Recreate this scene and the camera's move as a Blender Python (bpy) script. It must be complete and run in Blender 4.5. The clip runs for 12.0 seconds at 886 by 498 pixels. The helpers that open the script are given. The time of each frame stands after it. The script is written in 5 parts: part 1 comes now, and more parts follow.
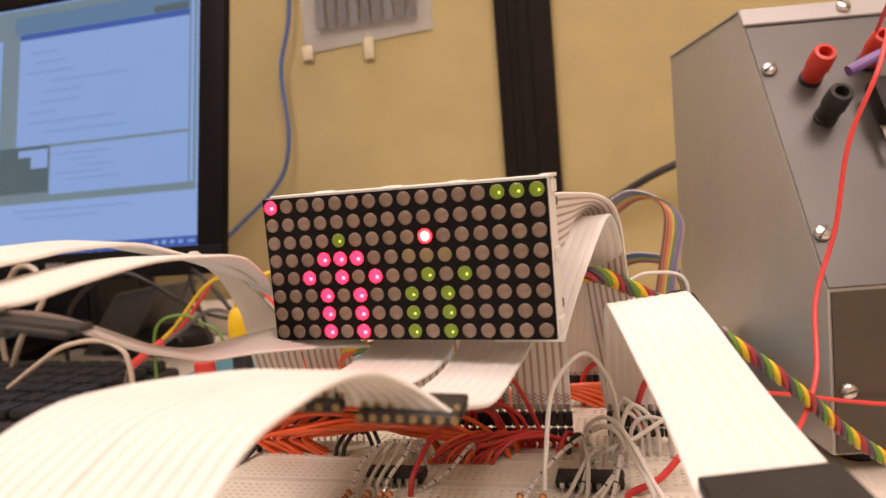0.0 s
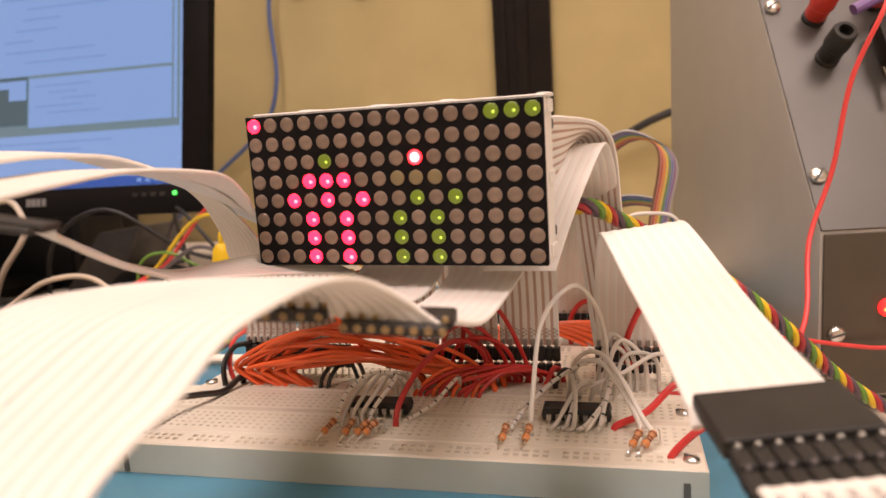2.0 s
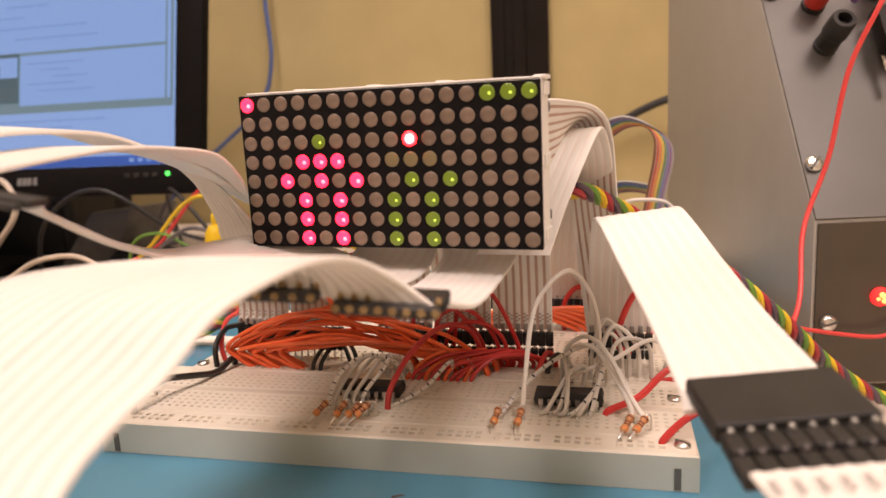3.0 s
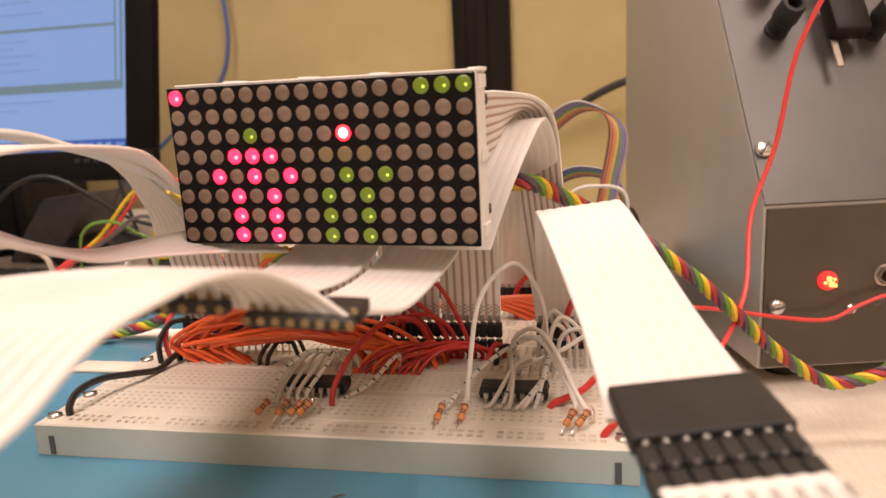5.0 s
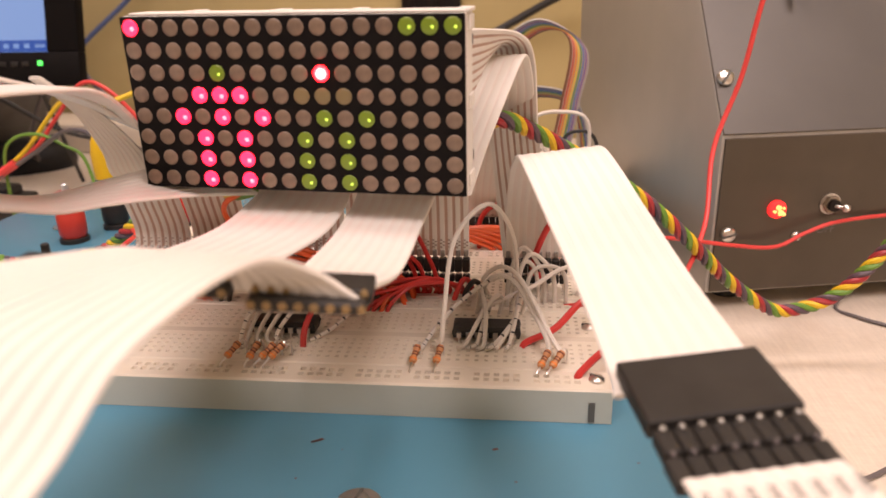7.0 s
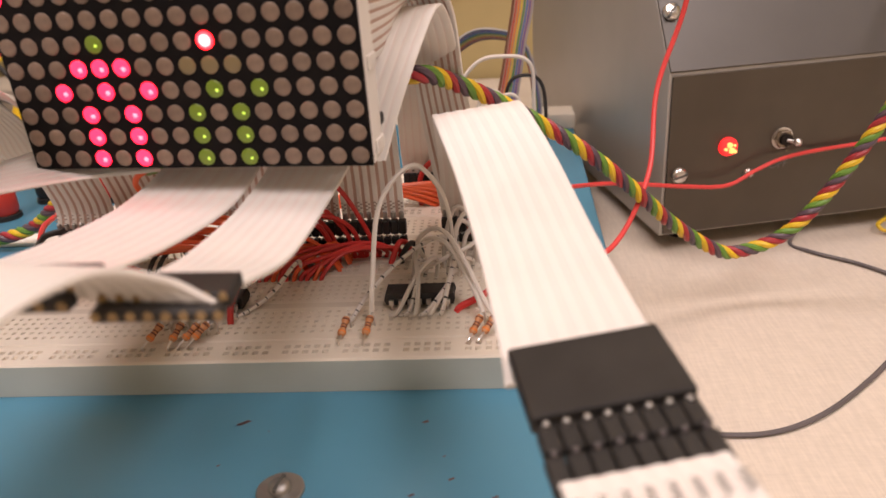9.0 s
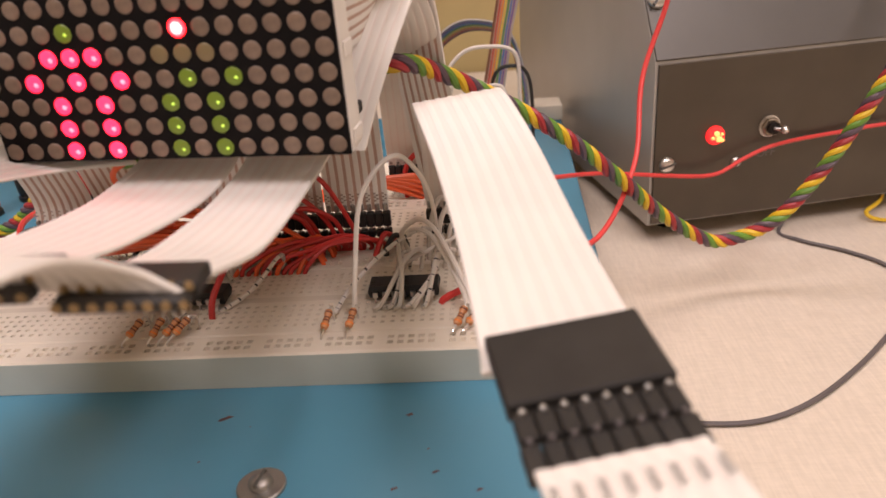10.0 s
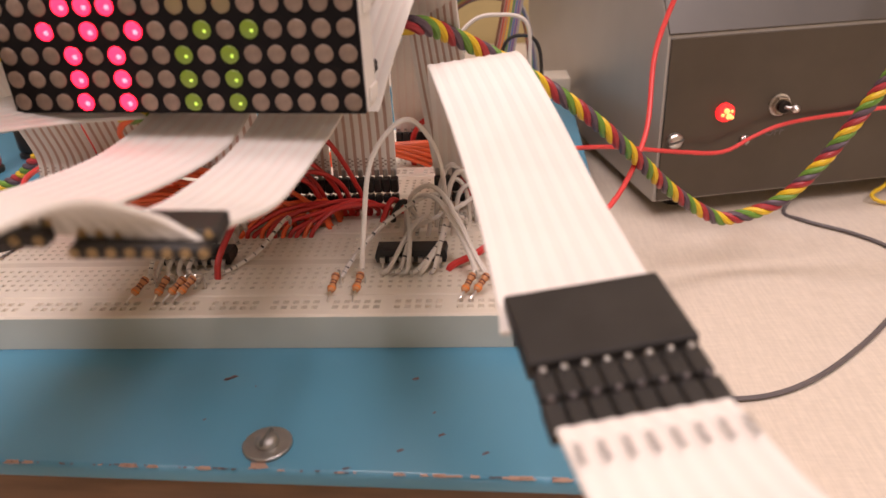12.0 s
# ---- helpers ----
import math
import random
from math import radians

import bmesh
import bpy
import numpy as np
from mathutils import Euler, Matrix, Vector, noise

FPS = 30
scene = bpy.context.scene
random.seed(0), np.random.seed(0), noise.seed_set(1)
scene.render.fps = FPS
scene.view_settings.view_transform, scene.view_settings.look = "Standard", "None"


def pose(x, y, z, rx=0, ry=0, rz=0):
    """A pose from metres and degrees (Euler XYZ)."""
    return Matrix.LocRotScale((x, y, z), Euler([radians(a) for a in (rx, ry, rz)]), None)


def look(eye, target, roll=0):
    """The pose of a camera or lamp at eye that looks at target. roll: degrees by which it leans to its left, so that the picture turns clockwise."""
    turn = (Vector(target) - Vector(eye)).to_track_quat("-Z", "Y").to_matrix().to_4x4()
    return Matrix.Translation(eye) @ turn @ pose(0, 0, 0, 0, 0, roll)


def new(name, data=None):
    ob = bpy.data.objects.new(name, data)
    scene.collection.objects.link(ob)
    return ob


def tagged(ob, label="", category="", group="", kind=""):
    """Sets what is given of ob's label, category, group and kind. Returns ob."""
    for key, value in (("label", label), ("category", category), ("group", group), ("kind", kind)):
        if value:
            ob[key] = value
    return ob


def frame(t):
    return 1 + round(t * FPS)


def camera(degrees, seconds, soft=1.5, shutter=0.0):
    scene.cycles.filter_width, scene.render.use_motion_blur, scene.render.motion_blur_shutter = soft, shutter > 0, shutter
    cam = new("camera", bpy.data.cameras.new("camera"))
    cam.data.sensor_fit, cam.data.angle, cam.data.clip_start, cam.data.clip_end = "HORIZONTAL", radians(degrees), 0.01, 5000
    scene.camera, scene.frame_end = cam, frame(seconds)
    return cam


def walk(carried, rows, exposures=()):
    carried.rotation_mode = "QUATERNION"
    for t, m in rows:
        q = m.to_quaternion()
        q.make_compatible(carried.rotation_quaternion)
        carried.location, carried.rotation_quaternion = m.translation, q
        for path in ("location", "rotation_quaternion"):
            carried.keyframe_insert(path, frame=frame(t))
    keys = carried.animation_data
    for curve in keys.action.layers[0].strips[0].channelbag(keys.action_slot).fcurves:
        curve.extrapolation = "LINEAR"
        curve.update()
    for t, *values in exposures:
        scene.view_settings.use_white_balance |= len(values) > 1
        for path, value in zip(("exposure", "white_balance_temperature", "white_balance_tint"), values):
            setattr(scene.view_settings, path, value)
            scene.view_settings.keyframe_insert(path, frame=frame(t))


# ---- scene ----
cam = camera(63.7, 12.0)
PATH = [
    (0, (0.1479, -0.1722, 0.0973), (-0.3618, 1.7548, -0.0664), -4.64),
    (0.5, (0.1478, -0.1749, 0.1011), (-0.4028, 1.7338, -0.1304), -4.83),
    (1, (0.1465, -0.1691, 0.0954), (-0.3604, 1.749, -0.1573), -4.66),
    (1.5, (0.1462, -0.1682, 0.0922), (-0.3446, 1.7495, -0.1937), -3.75),
    (2, (0.1459, -0.1675, 0.0898), (-0.338, 1.7501, -0.208), -3.46),
    (2.5, (0.1456, -0.1665, 0.088), (-0.3313, 1.7494, -0.2315), -2.95),
    (4.5, (0.1476, -0.1668, 0.0946), (-0.3138, 1.7446, -0.271), -2.52),
    (5, (0.1526, -0.1608, 0.0921), (-0.2372, 1.7593, -0.3092), -2.9),
    (5.5, (0.1485, -0.1503, 0.085), (-0.0919, 1.7558, -0.4709), -0.49),
    (6, (0.1334, -0.1609, 0.0987), (-0.1243, 1.7192, -0.533), -1.33),
    (6.5, (0.1389, -0.1587, 0.1027), (-0.0839, 1.721, -0.5431), -1.11),
    (7, (0.1411, -0.1556, 0.1019), (-0.0658, 1.7159, -0.5725), -1.3),
    (7.5, (0.1451, -0.1548, 0.1034), (-0.0601, 1.7023, -0.6101), -1.77),
    (9.5, (0.1568, -0.1429, 0.1042), (0.0087, 1.6654, -0.7373), -4.47),
    (10, (0.1575, -0.1429, 0.1018), (0.0145, 1.6664, -0.7384), -4.54),
    (10.5, (0.1569, -0.1424, 0.1012), (0.021, 1.6629, -0.7488), -4.36),
    (11, (0.1567, -0.1423, 0.1014), (0.0224, 1.6582, -0.7589), -4.15),
    (11.5, (0.1533, -0.1441, 0.0976), (0.0112, 1.6526, -0.7694), -3.33),
    (12, (0.154, -0.1431, 0.0993), (0.0208, 1.637, -0.8025), -2.74),
]
walk(cam, [(t, look(eye, target, roll)) for t, eye, target, roll in PATH],
     [(0.0, 0.20, 6700, 15), (5.0, 0.22, 6800, 15), (7.5, 0.13, 6650, 18), (9.5, -0.09, 6280, 14), (12.0, -0.06, 6300, 18)])

# the phone's small aperture, focused on the display
cam.data.dof.use_dof = True
cam.data.dof.focus_distance = 0.21
cam.data.dof.aperture_fstop = 20.0

TABLE_Z = -0.033
BOARD_Z = 0.0095
PITCH = 0.00254

# ---------------------------------------------------------------- world and lamps
world = bpy.data.worlds.new("room_air")
scene.world = world
world.use_nodes = True
world.node_tree.nodes["Background"].inputs[0].default_value = (0.9, 0.8, 0.65, 1)
world.node_tree.nodes["Background"].inputs[1].default_value = 0.05


def unseen_ceiling_lamp(x, y, sx, sy, watts):
    data = bpy.data.lights.new("unseen_ceiling_lamp", "AREA")
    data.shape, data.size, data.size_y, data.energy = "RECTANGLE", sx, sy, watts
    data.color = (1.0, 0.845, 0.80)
    ob = new("unseen_ceiling_lamp", data)
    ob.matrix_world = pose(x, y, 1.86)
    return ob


# Assumed ceiling lights, all unseen; places and power chosen for how the light falls.
unseen_ceiling_lamp(-0.5, -1.05, 0.6, 1.2, 27)
unseen_ceiling_lamp(1.0, -0.95, 0.6, 1.2, 27)
# Added overhead light: brightens the desk behind the monitor and the upward faces.
unseen_ceiling_lamp(0.10, 0.32, 1.2, 0.4, 16)


# ---------------------------------------------------------------- materials
def material(name, colour, rough=0.5, metal=0.0, vary=0.08, scale=60.0, bump=0.0, bump_scale=400.0, random_tint=0.0,
             stain=None, stain_scale=12.0, stain_amount=0.0, stretch=None, transmission=0.0, emit=None, strength=0.0, coat=0.0, specular=0.5):
    m = bpy.data.materials.new(name)
    m.use_nodes = True
    nodes, links = m.node_tree.nodes, m.node_tree.links
    b = nodes["Principled BSDF"]
    b.inputs["Roughness"].default_value = rough
    b.inputs["Metallic"].default_value = metal
    b.inputs["Coat Weight"].default_value = coat
    b.inputs["Specular IOR Level"].default_value = specular
    b.inputs["Transmission Weight"].default_value = transmission
    coord = nodes.new("ShaderNodeTexCoord")
    source = coord.outputs["Object"]
    if stretch:
        mapping = nodes.new("ShaderNodeMapping")
        mapping.inputs["Scale"].default_value = stretch
        links.new(source, mapping.inputs[0])
        source = mapping.outputs[0]
    grain = nodes.new("ShaderNodeTexNoise")
    grain.inputs["Scale"].default_value, grain.inputs["Detail"].default_value = scale, 5
    links.new(source, grain.inputs["Vector"])
    ramp = nodes.new("ShaderNodeValToRGB")
    lo = [max(0, c * (1 - vary)) for c in colour]
    hi = [min(1, c * (1 + vary)) for c in colour]
    ramp.color_ramp.elements[0].position, ramp.color_ramp.elements[1].position = 0.3, 0.7
    ramp.color_ramp.elements[0].color, ramp.color_ramp.elements[1].color = (*lo, 1), (*hi, 1)
    links.new(grain.outputs[0], ramp.inputs[0])
    out = ramp.outputs[0]
    if stain:
        big = nodes.new("ShaderNodeTexNoise")
        big.inputs["Scale"].default_value, big.inputs["Detail"].default_value, big.inputs["Roughness"].default_value = stain_scale, 8, 0.65
        links.new(coord.outputs["Object"], big.inputs["Vector"])
        step = nodes.new("ShaderNodeMapRange")
        step.inputs[1].default_value, step.inputs[2].default_value = 0.62 - 0.2 * stain_amount, 0.66
        links.new(big.outputs[0], step.inputs[0])
        mix = nodes.new("ShaderNodeMix")
        mix.data_type = "RGBA"
        mix.inputs[7].default_value = (*stain, 1)
        links.new(step.outputs[0], mix.inputs[0])
        links.new(out, mix.inputs[6])
        out = mix.outputs[2]
    if random_tint:
        info = nodes.new("ShaderNodeObjectInfo")
        hsv = nodes.new("ShaderNodeHueSaturation")
        span = nodes.new("ShaderNodeMapRange")
        span.inputs[3].default_value, span.inputs[4].default_value = 1 - random_tint, 1 + random_tint
        links.new(info.outputs["Random"], span.inputs[0])
        links.new(span.outputs[0], hsv.inputs["Value"])
        links.new(out, hsv.inputs["Color"])
        out = hsv.outputs[0]
    links.new(out, b.inputs["Base Color"])
    if bump:
        fine = nodes.new("ShaderNodeTexNoise")
        fine.inputs["Scale"].default_value, fine.inputs["Detail"].default_value = bump_scale, 6
        links.new(source, fine.inputs["Vector"])
        bm_node = nodes.new("ShaderNodeBump")
        bm_node.inputs["Strength"].default_value, bm_node.inputs["Distance"].default_value = bump, 0.001
        links.new(fine.outputs[0], bm_node.inputs["Height"])
        links.new(bm_node.outputs[0], b.inputs["Normal"])
    if emit:
        b.inputs["Emission Color"].default_value = (*emit, 1)
        b.inputs["Emission Strength"].default_value = strength
    return m


M_WALL = material("partition_fabric", (0.50, 0.40, 0.185), 0.9, vary=0.05, scale=25, bump=0.25, bump_scale=900)
M_POST = material("dark_post_paint", (0.012, 0.008, 0.006), 0.5, vary=0.2, scale=40, specular=0.25)
M_ROOM = material("room_paint", (0.62, 0.55, 0.42), 0.9, vary=0.04, scale=4)
M_CEIL = material("ceiling_tile", (0.75, 0.72, 0.66), 0.95, vary=0.05, scale=80)
M_FLOOR = material("carpet", (0.16, 0.14, 0.12), 0.95, vary=0.2, scale=120)
M_TABLE = material("desk_laminate", (0.665, 0.59, 0.49), 0.42, vary=0.04, scale=260, stretch=(1.0, 3.5, 1.0), stain=(0.61, 0.52, 0.42), stain_scale=9, stain_amount=0.3, bump=0.05, bump_scale=300)
def add_weave(m, amount):
    """A second, crosswise thread over the first grain."""
    nodes, links = m.node_tree.nodes, m.node_tree.links
    b = nodes["Principled BSDF"]
    old = b.inputs["Base Color"].links[0].from_socket
    coord, mapping, thread, mix = (nodes.new(n) for n in ("ShaderNodeTexCoord", "ShaderNodeMapping", "ShaderNodeTexNoise", "ShaderNodeMix"))
    mapping.inputs["Scale"].default_value = (9.0, 0.8, 1.0)
    thread.inputs["Scale"].default_value, thread.inputs["Detail"].default_value = 130, 4
    links.new(coord.outputs["Object"], mapping.inputs[0])
    links.new(mapping.outputs[0], thread.inputs["Vector"])
    span = nodes.new("ShaderNodeMapRange")
    span.inputs[1].default_value, span.inputs[2].default_value, span.inputs[3].default_value, span.inputs[4].default_value = 0.35, 0.65, 1 - amount, 1 + amount
    links.new(thread.outputs[0], span.inputs[0])
    mix.data_type, mix.blend_type = "RGBA", "MULTIPLY"
    mix.inputs[0].default_value = 1.0
    links.new(old, mix.inputs[6])
    links.new(span.outputs[0], mix.inputs[7])
    links.new(mix.outputs[2], b.inputs["Base Color"])


add_weave(M_TABLE, 0.045)
M_RACEWAY = material("raceway_plastic", (0.70, 0.62, 0.50), 0.45, vary=0.05, scale=30)
M_BLUE = material("blue_enamel", (0.082, 0.250, 0.360), 0.24, vary=0.06, scale=14, bump=0.03, bump_scale=60)
M_CHIP = material("bare_primer", (0.42, 0.27, 0.20), 0.6, vary=0.2, scale=300)
M_CHIPDARK = material("rusty_scratch", (0.09, 0.05, 0.05), 0.6, vary=0.2, scale=300)
M_WOOD = material("brown_wood", (0.16, 0.085, 0.04), 0.55, vary=0.25, scale=40, stretch=(1, 8, 8))
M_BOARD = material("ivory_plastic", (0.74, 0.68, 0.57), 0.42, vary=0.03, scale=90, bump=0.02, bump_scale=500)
# Same ivory plastic: sides carry shade and the tray's bluish bounce as colour.
M_BOARDSHADE = material("shaded_ivory_plastic", (0.47, 0.51, 0.46), 0.42, vary=0.03, scale=90)
# Board ivory darkened for the shade in sockets and centre grooves.
M_PIT = material("recess_shade_ivory", (0.64, 0.58, 0.48), 0.6, vary=0.1)
# Near-black that stands for the shade inside screw slots and clip slots.
M_SLOT = material("slot_shade", (0.10, 0.10, 0.09), 0.6)
M_BLACK = material("black_plastic", (0.024, 0.022, 0.020), 0.5, vary=0.25, scale=120, bump=0.03, specular=0.3)
M_IC = material("chip_epoxy", (0.014, 0.014, 0.014), 0.5, vary=0.2, scale=200, bump=0.06)
M_FACE = material("matrix_face", (0.006, 0.005, 0.005), 0.7, vary=0.2, scale=200, specular=0.12)
M_HOUSING = material("white_housing", (0.78, 0.75, 0.70), 0.5, vary=0.03, scale=80)
M_STEEL = material("tinned_metal", (0.75, 0.73, 0.70), 0.28, metal=1.0, vary=0.1, scale=300)
M_ZINC = material("zinc_screw", (0.42, 0.41, 0.385), 0.46, metal=1.0, vary=0.15, scale=300, bump=0.05)
M_STRAND = material("white_pvc_strand", (0.77, 0.74, 0.69), 0.45, vary=0.03, scale=60)
# Clear web: the dark behind upright cables is put into it as brown.
M_WEB = material("ribbon_web_brown_shade", (0.49, 0.345, 0.275), 0.5, vary=0.08, scale=60)
# Lit copy of the same web, for cables that lie facing the ceiling.
M_WEBPALE = material("ribbon_web_lit", (0.76, 0.70, 0.65), 0.5, vary=0.04, scale=60)
# Grey copy puts the near cables' underside shade into the web colour.
M_WEBSHADE = material("ribbon_web_grey_shade", (0.60, 0.575, 0.52), 0.5, vary=0.06, scale=60)
M_PRINT = material("grey_print", (0.16, 0.15, 0.14), 0.6)
M_LENS = material("led_lens_off", (0.185, 0.130, 0.093), 0.45, vary=0.20, scale=520, random_tint=0.12, coat=0.15)
M_RED = material("led_lens_red", (0.35, 0.05, 0.10), 0.3, emit=(1.0, 0.0067, 0.0260), strength=7.0)
M_REDHOT = material("led_lens_bright_red", (0.5, 0.1, 0.1), 0.3, emit=(1.0, 0.0050, 0.0085), strength=15)
M_REDCORE = material("led_core_red", (1, 0.7, 0.8), 0.3, emit=(1.0, 0.10, 0.20), strength=1.8)
M_HOTCORE = material("led_core_hot", (1, 0.7, 0.8), 0.3, emit=(1.0, 0.42, 0.38), strength=3.0)
M_GREEN = material("led_lens_green", (0.11, 0.13, 0.02), 0.3, emit=(0.30, 0.52, 0.0), strength=0.17)
M_GREENCORE = material("led_core_green", (0.6, 0.8, 0.2), 0.3, emit=(0.55, 0.95, 0.03), strength=0.9)
M_AMBER = material("led_lens_amber", (0.19, 0.145, 0.070), 0.42, emit=(0.5, 0.30, 0.0), strength=0.012, coat=0.15)
M_WHITEWIRE = material("white_wire", (0.68, 0.64, 0.58), 0.45, vary=0.05, random_tint=0.12)
M_ORANGE = material("orange_wire", (0.80, 0.13, 0.035), 0.42, vary=0.08, random_tint=0.2)
M_REDWIRE = material("red_wire", (0.55, 0.035, 0.03), 0.4, vary=0.08, random_tint=0.12)
M_PINKRED = material("coral_red_wire", (0.70, 0.06, 0.055), 0.4, vary=0.06)
M_BLACKWIRE = material("black_wire", (0.02, 0.019, 0.018), 0.4, vary=0.2)
M_GREYWIRE = material("grey_wire", (0.12, 0.105, 0.105), 0.45, vary=0.1)
M_YELLOW = material("yellow_wire", (0.72, 0.48, 0.02), 0.4, vary=0.06)
M_GREENW = material("green_wire", (0.13, 0.27, 0.035), 0.4, vary=0.06)
M_MAROON = material("maroon_wire", (0.36, 0.03, 0.035), 0.4, vary=0.06)
M_PURPLE = material("grey_purple_wire", (0.10, 0.065, 0.085), 0.4, vary=0.06)
M_BLUEWIRE = material("blue_cable", (0.09, 0.14, 0.32), 0.45, vary=0.06)
M_BEIGEWIRE = material("beige_cable", (0.55, 0.46, 0.36), 0.5, vary=0.06)
M_RESISTOR = material("tan_orange_resistor", (0.56, 0.25, 0.10), 0.4, vary=0.08)
M_BAND = material("brown_band", (0.14, 0.03, 0.015), 0.4)
M_BANDO = material("orange_band", (0.75, 0.20, 0.02), 0.4)
M_PSU = material("grey_hammer_paint", (0.43, 0.41, 0.37), 0.38, metal=0.25, vary=0.025, scale=60, bump=0.015, bump_scale=500)
M_PSUTOP = material("satin_aluminium", (0.125, 0.119, 0.110), 0.42, metal=0.5, vary=0.04, scale=40)
M_LIP = material("pale_aluminium", (0.40, 0.385, 0.37), 0.4, metal=0.3, vary=0.04, scale=40)
M_PANEL = material("dark_panel", (0.098, 0.083, 0.064), 0.36, metal=0.55, vary=0.06, scale=60)
# Near-black colour for the shade in the gap below the lip.
M_SHADOWGAP = material("shaded_gap", (0.02, 0.02, 0.02), 0.8)
M_PILOT = material("pilot_lamp_lens", (0.6, 0.04, 0.03), 0.25, emit=(1.0, 0.02, 0.02), strength=1.6)
M_PILOTCORE = material("pilot_lamp_glow", (1, 0.5, 0.2), 0.3, emit=(1.0, 0.45, 0.10), strength=1.7)
M_BRASS = material("brass_nut", (0.30, 0.25, 0.19), 0.35, metal=1.0, vary=0.1)
M_REDCAP = material("red_binding_post", (0.55, 0.04, 0.025), 0.38, vary=0.05)
M_YELLOWCAP = material("yellow_binding_post", (0.75, 0.48, 0.01), 0.38, vary=0.05)
M_SCREEN = material("lit_screen", (0.02, 0.02, 0.03), 0.3, emit=(0.26, 0.43, 0.80), strength=0.70)
M_SCREENPALE = material("lit_window", (0.02, 0.02, 0.03), 0.3, emit=(0.23, 0.39, 0.74), strength=0.74)
M_SCREENTEAL = material("lit_frame", (0.02, 0.02, 0.03), 0.3, emit=(0.26, 0.42, 0.50), strength=0.42)
M_SCREENBAND = material("lit_menu_bar", (0.02, 0.02, 0.03), 0.3, emit=(0.10, 0.24, 0.42), strength=0.6)
M_SCREENDARK = material("lit_dark_box", (0.02, 0.02, 0.03), 0.3, emit=(0.10, 0.20, 0.24), strength=0.42)
M_SCREENBAR = material("lit_blue_bar", (0.02, 0.02, 0.03), 0.3, emit=(0.014, 0.085, 0.38), strength=0.8)
M_SCREENLINE = material("lit_text_bar", (0.02, 0.02, 0.03), 0.3, emit=(0.17, 0.29, 0.58), strength=0.82)
M_BEZEL = material("monitor_bezel", (0.007, 0.006, 0.006), 0.6, vary=0.1, specular=0.08)
M_LOGO = material("grey_mark", (0.20, 0.20, 0.20), 0.4)
M_GREENLAMP = material("power_lamp", (0.1, 0.6, 0.1), 0.4, emit=(0.05, 1.0, 0.12), strength=2.0)
M_KEYS = material("key_plastic", (0.012, 0.012, 0.013), 0.5, vary=0.15, specular=0.3)
M_PAPER = material("white_paper", (0.80, 0.77, 0.70), 0.85, vary=0.02)
M_TAPE = material("clear_tape", (0.72, 0.62, 0.42), 0.35)
M_CONNPRINT = material("pin_contact", (0.36, 0.25, 0.12), 0.4, metal=0.6)
RAINBOW = [material("rainbow_" + n, c, 0.45) for n, c in (("brown", (0.20, 0.09, 0.05)), ("red", (0.55, 0.07, 0.05)), ("orange", (0.80, 0.26, 0.04)), ("yellow", (0.80, 0.58, 0.06)),
           ("green", (0.10, 0.30, 0.09)), ("blue", (0.08, 0.20, 0.48)), ("violet", (0.22, 0.13, 0.36)), ("grey", (0.42, 0.40, 0.39)))]


# ---------------------------------------------------------------- builders
def smooth(me, angle=None):
    me.polygons.foreach_set("use_smooth", [True] * len(me.polygons))
    if angle is not None:
        me.set_sharp_from_angle(angle=radians(angle))


def finish(bm, name, mats, smoothing=35):
    me = bpy.data.meshes.new(name)
    bmesh.ops.recalc_face_normals(bm, faces=bm.faces)
    bm.to_mesh(me)
    bm.free()
    for m in (mats if isinstance(mats, (list, tuple)) else [mats]):
        me.materials.append(m)
    if smoothing:
        smooth(me, smoothing)
    return me


def part(name, bm, mat, parent, label="", at=None):
    me = bm if isinstance(bm, bpy.types.Mesh) else finish(bm, name, mat)
    ob = new(name, me)
    ob.parent = parent
    if at is not None:
        ob.matrix_basis = at
    if label:
        tagged(ob, label)
    return ob


def thing(name, bm, mat, label, category, at=None, group="", kind=""):
    me = bm if (bm is None or isinstance(bm, bpy.types.Mesh)) else finish(bm, name, mat)
    ob = new(name, me)
    if at is not None:
        ob.matrix_basis = at
    return tagged(ob, label, category, group, kind)


def box(x0, y0, z0, x1, y1, z1, bevel=0.0, segments=2, bm=None):
    b = bmesh.new()
    bmesh.ops.create_cube(b, size=1, matrix=Matrix.Translation(((x0 + x1) / 2, (y0 + y1) / 2, (z0 + z1) / 2)) @ Matrix.Diagonal((x1 - x0, y1 - y0, z1 - z0, 1)))
    if bevel:
        bmesh.ops.bevel(b, geom=list(b.edges), offset=bevel, segments=segments, affect="EDGES", profile=0.5)
    return join(bm, b)


def join(bm, b, m=None, index=None):
    if m is not None:
        b.transform(m)
    if index is not None:
        for f in b.faces:
            f.material_index = index
    if bm is None:
        return b
    me = bpy.data.meshes.new("joined")
    b.to_mesh(me)
    b.free()
    bm.from_mesh(me)
    bpy.data.meshes.remove(me)
    return bm


def lathe(profile, steps=20, bm=None):
    """A turned solid about z from (radius, height) pairs, closed at both ends."""
    b = bmesh.new()
    rings = []
    for r, z in profile:
        rings.append([b.verts.new((r * math.cos(2 * math.pi * i / steps), r * math.sin(2 * math.pi * i / steps), z)) for i in range(steps)])
    for a, c in zip(rings, rings[1:]):
        for i in range(steps):
            b.faces.new((a[i], a[(i + 1) % steps], c[(i + 1) % steps], c[i]))
    b.faces.new(rings[0][::-1])
    b.faces.new(rings[-1])
    return join(bm, b)


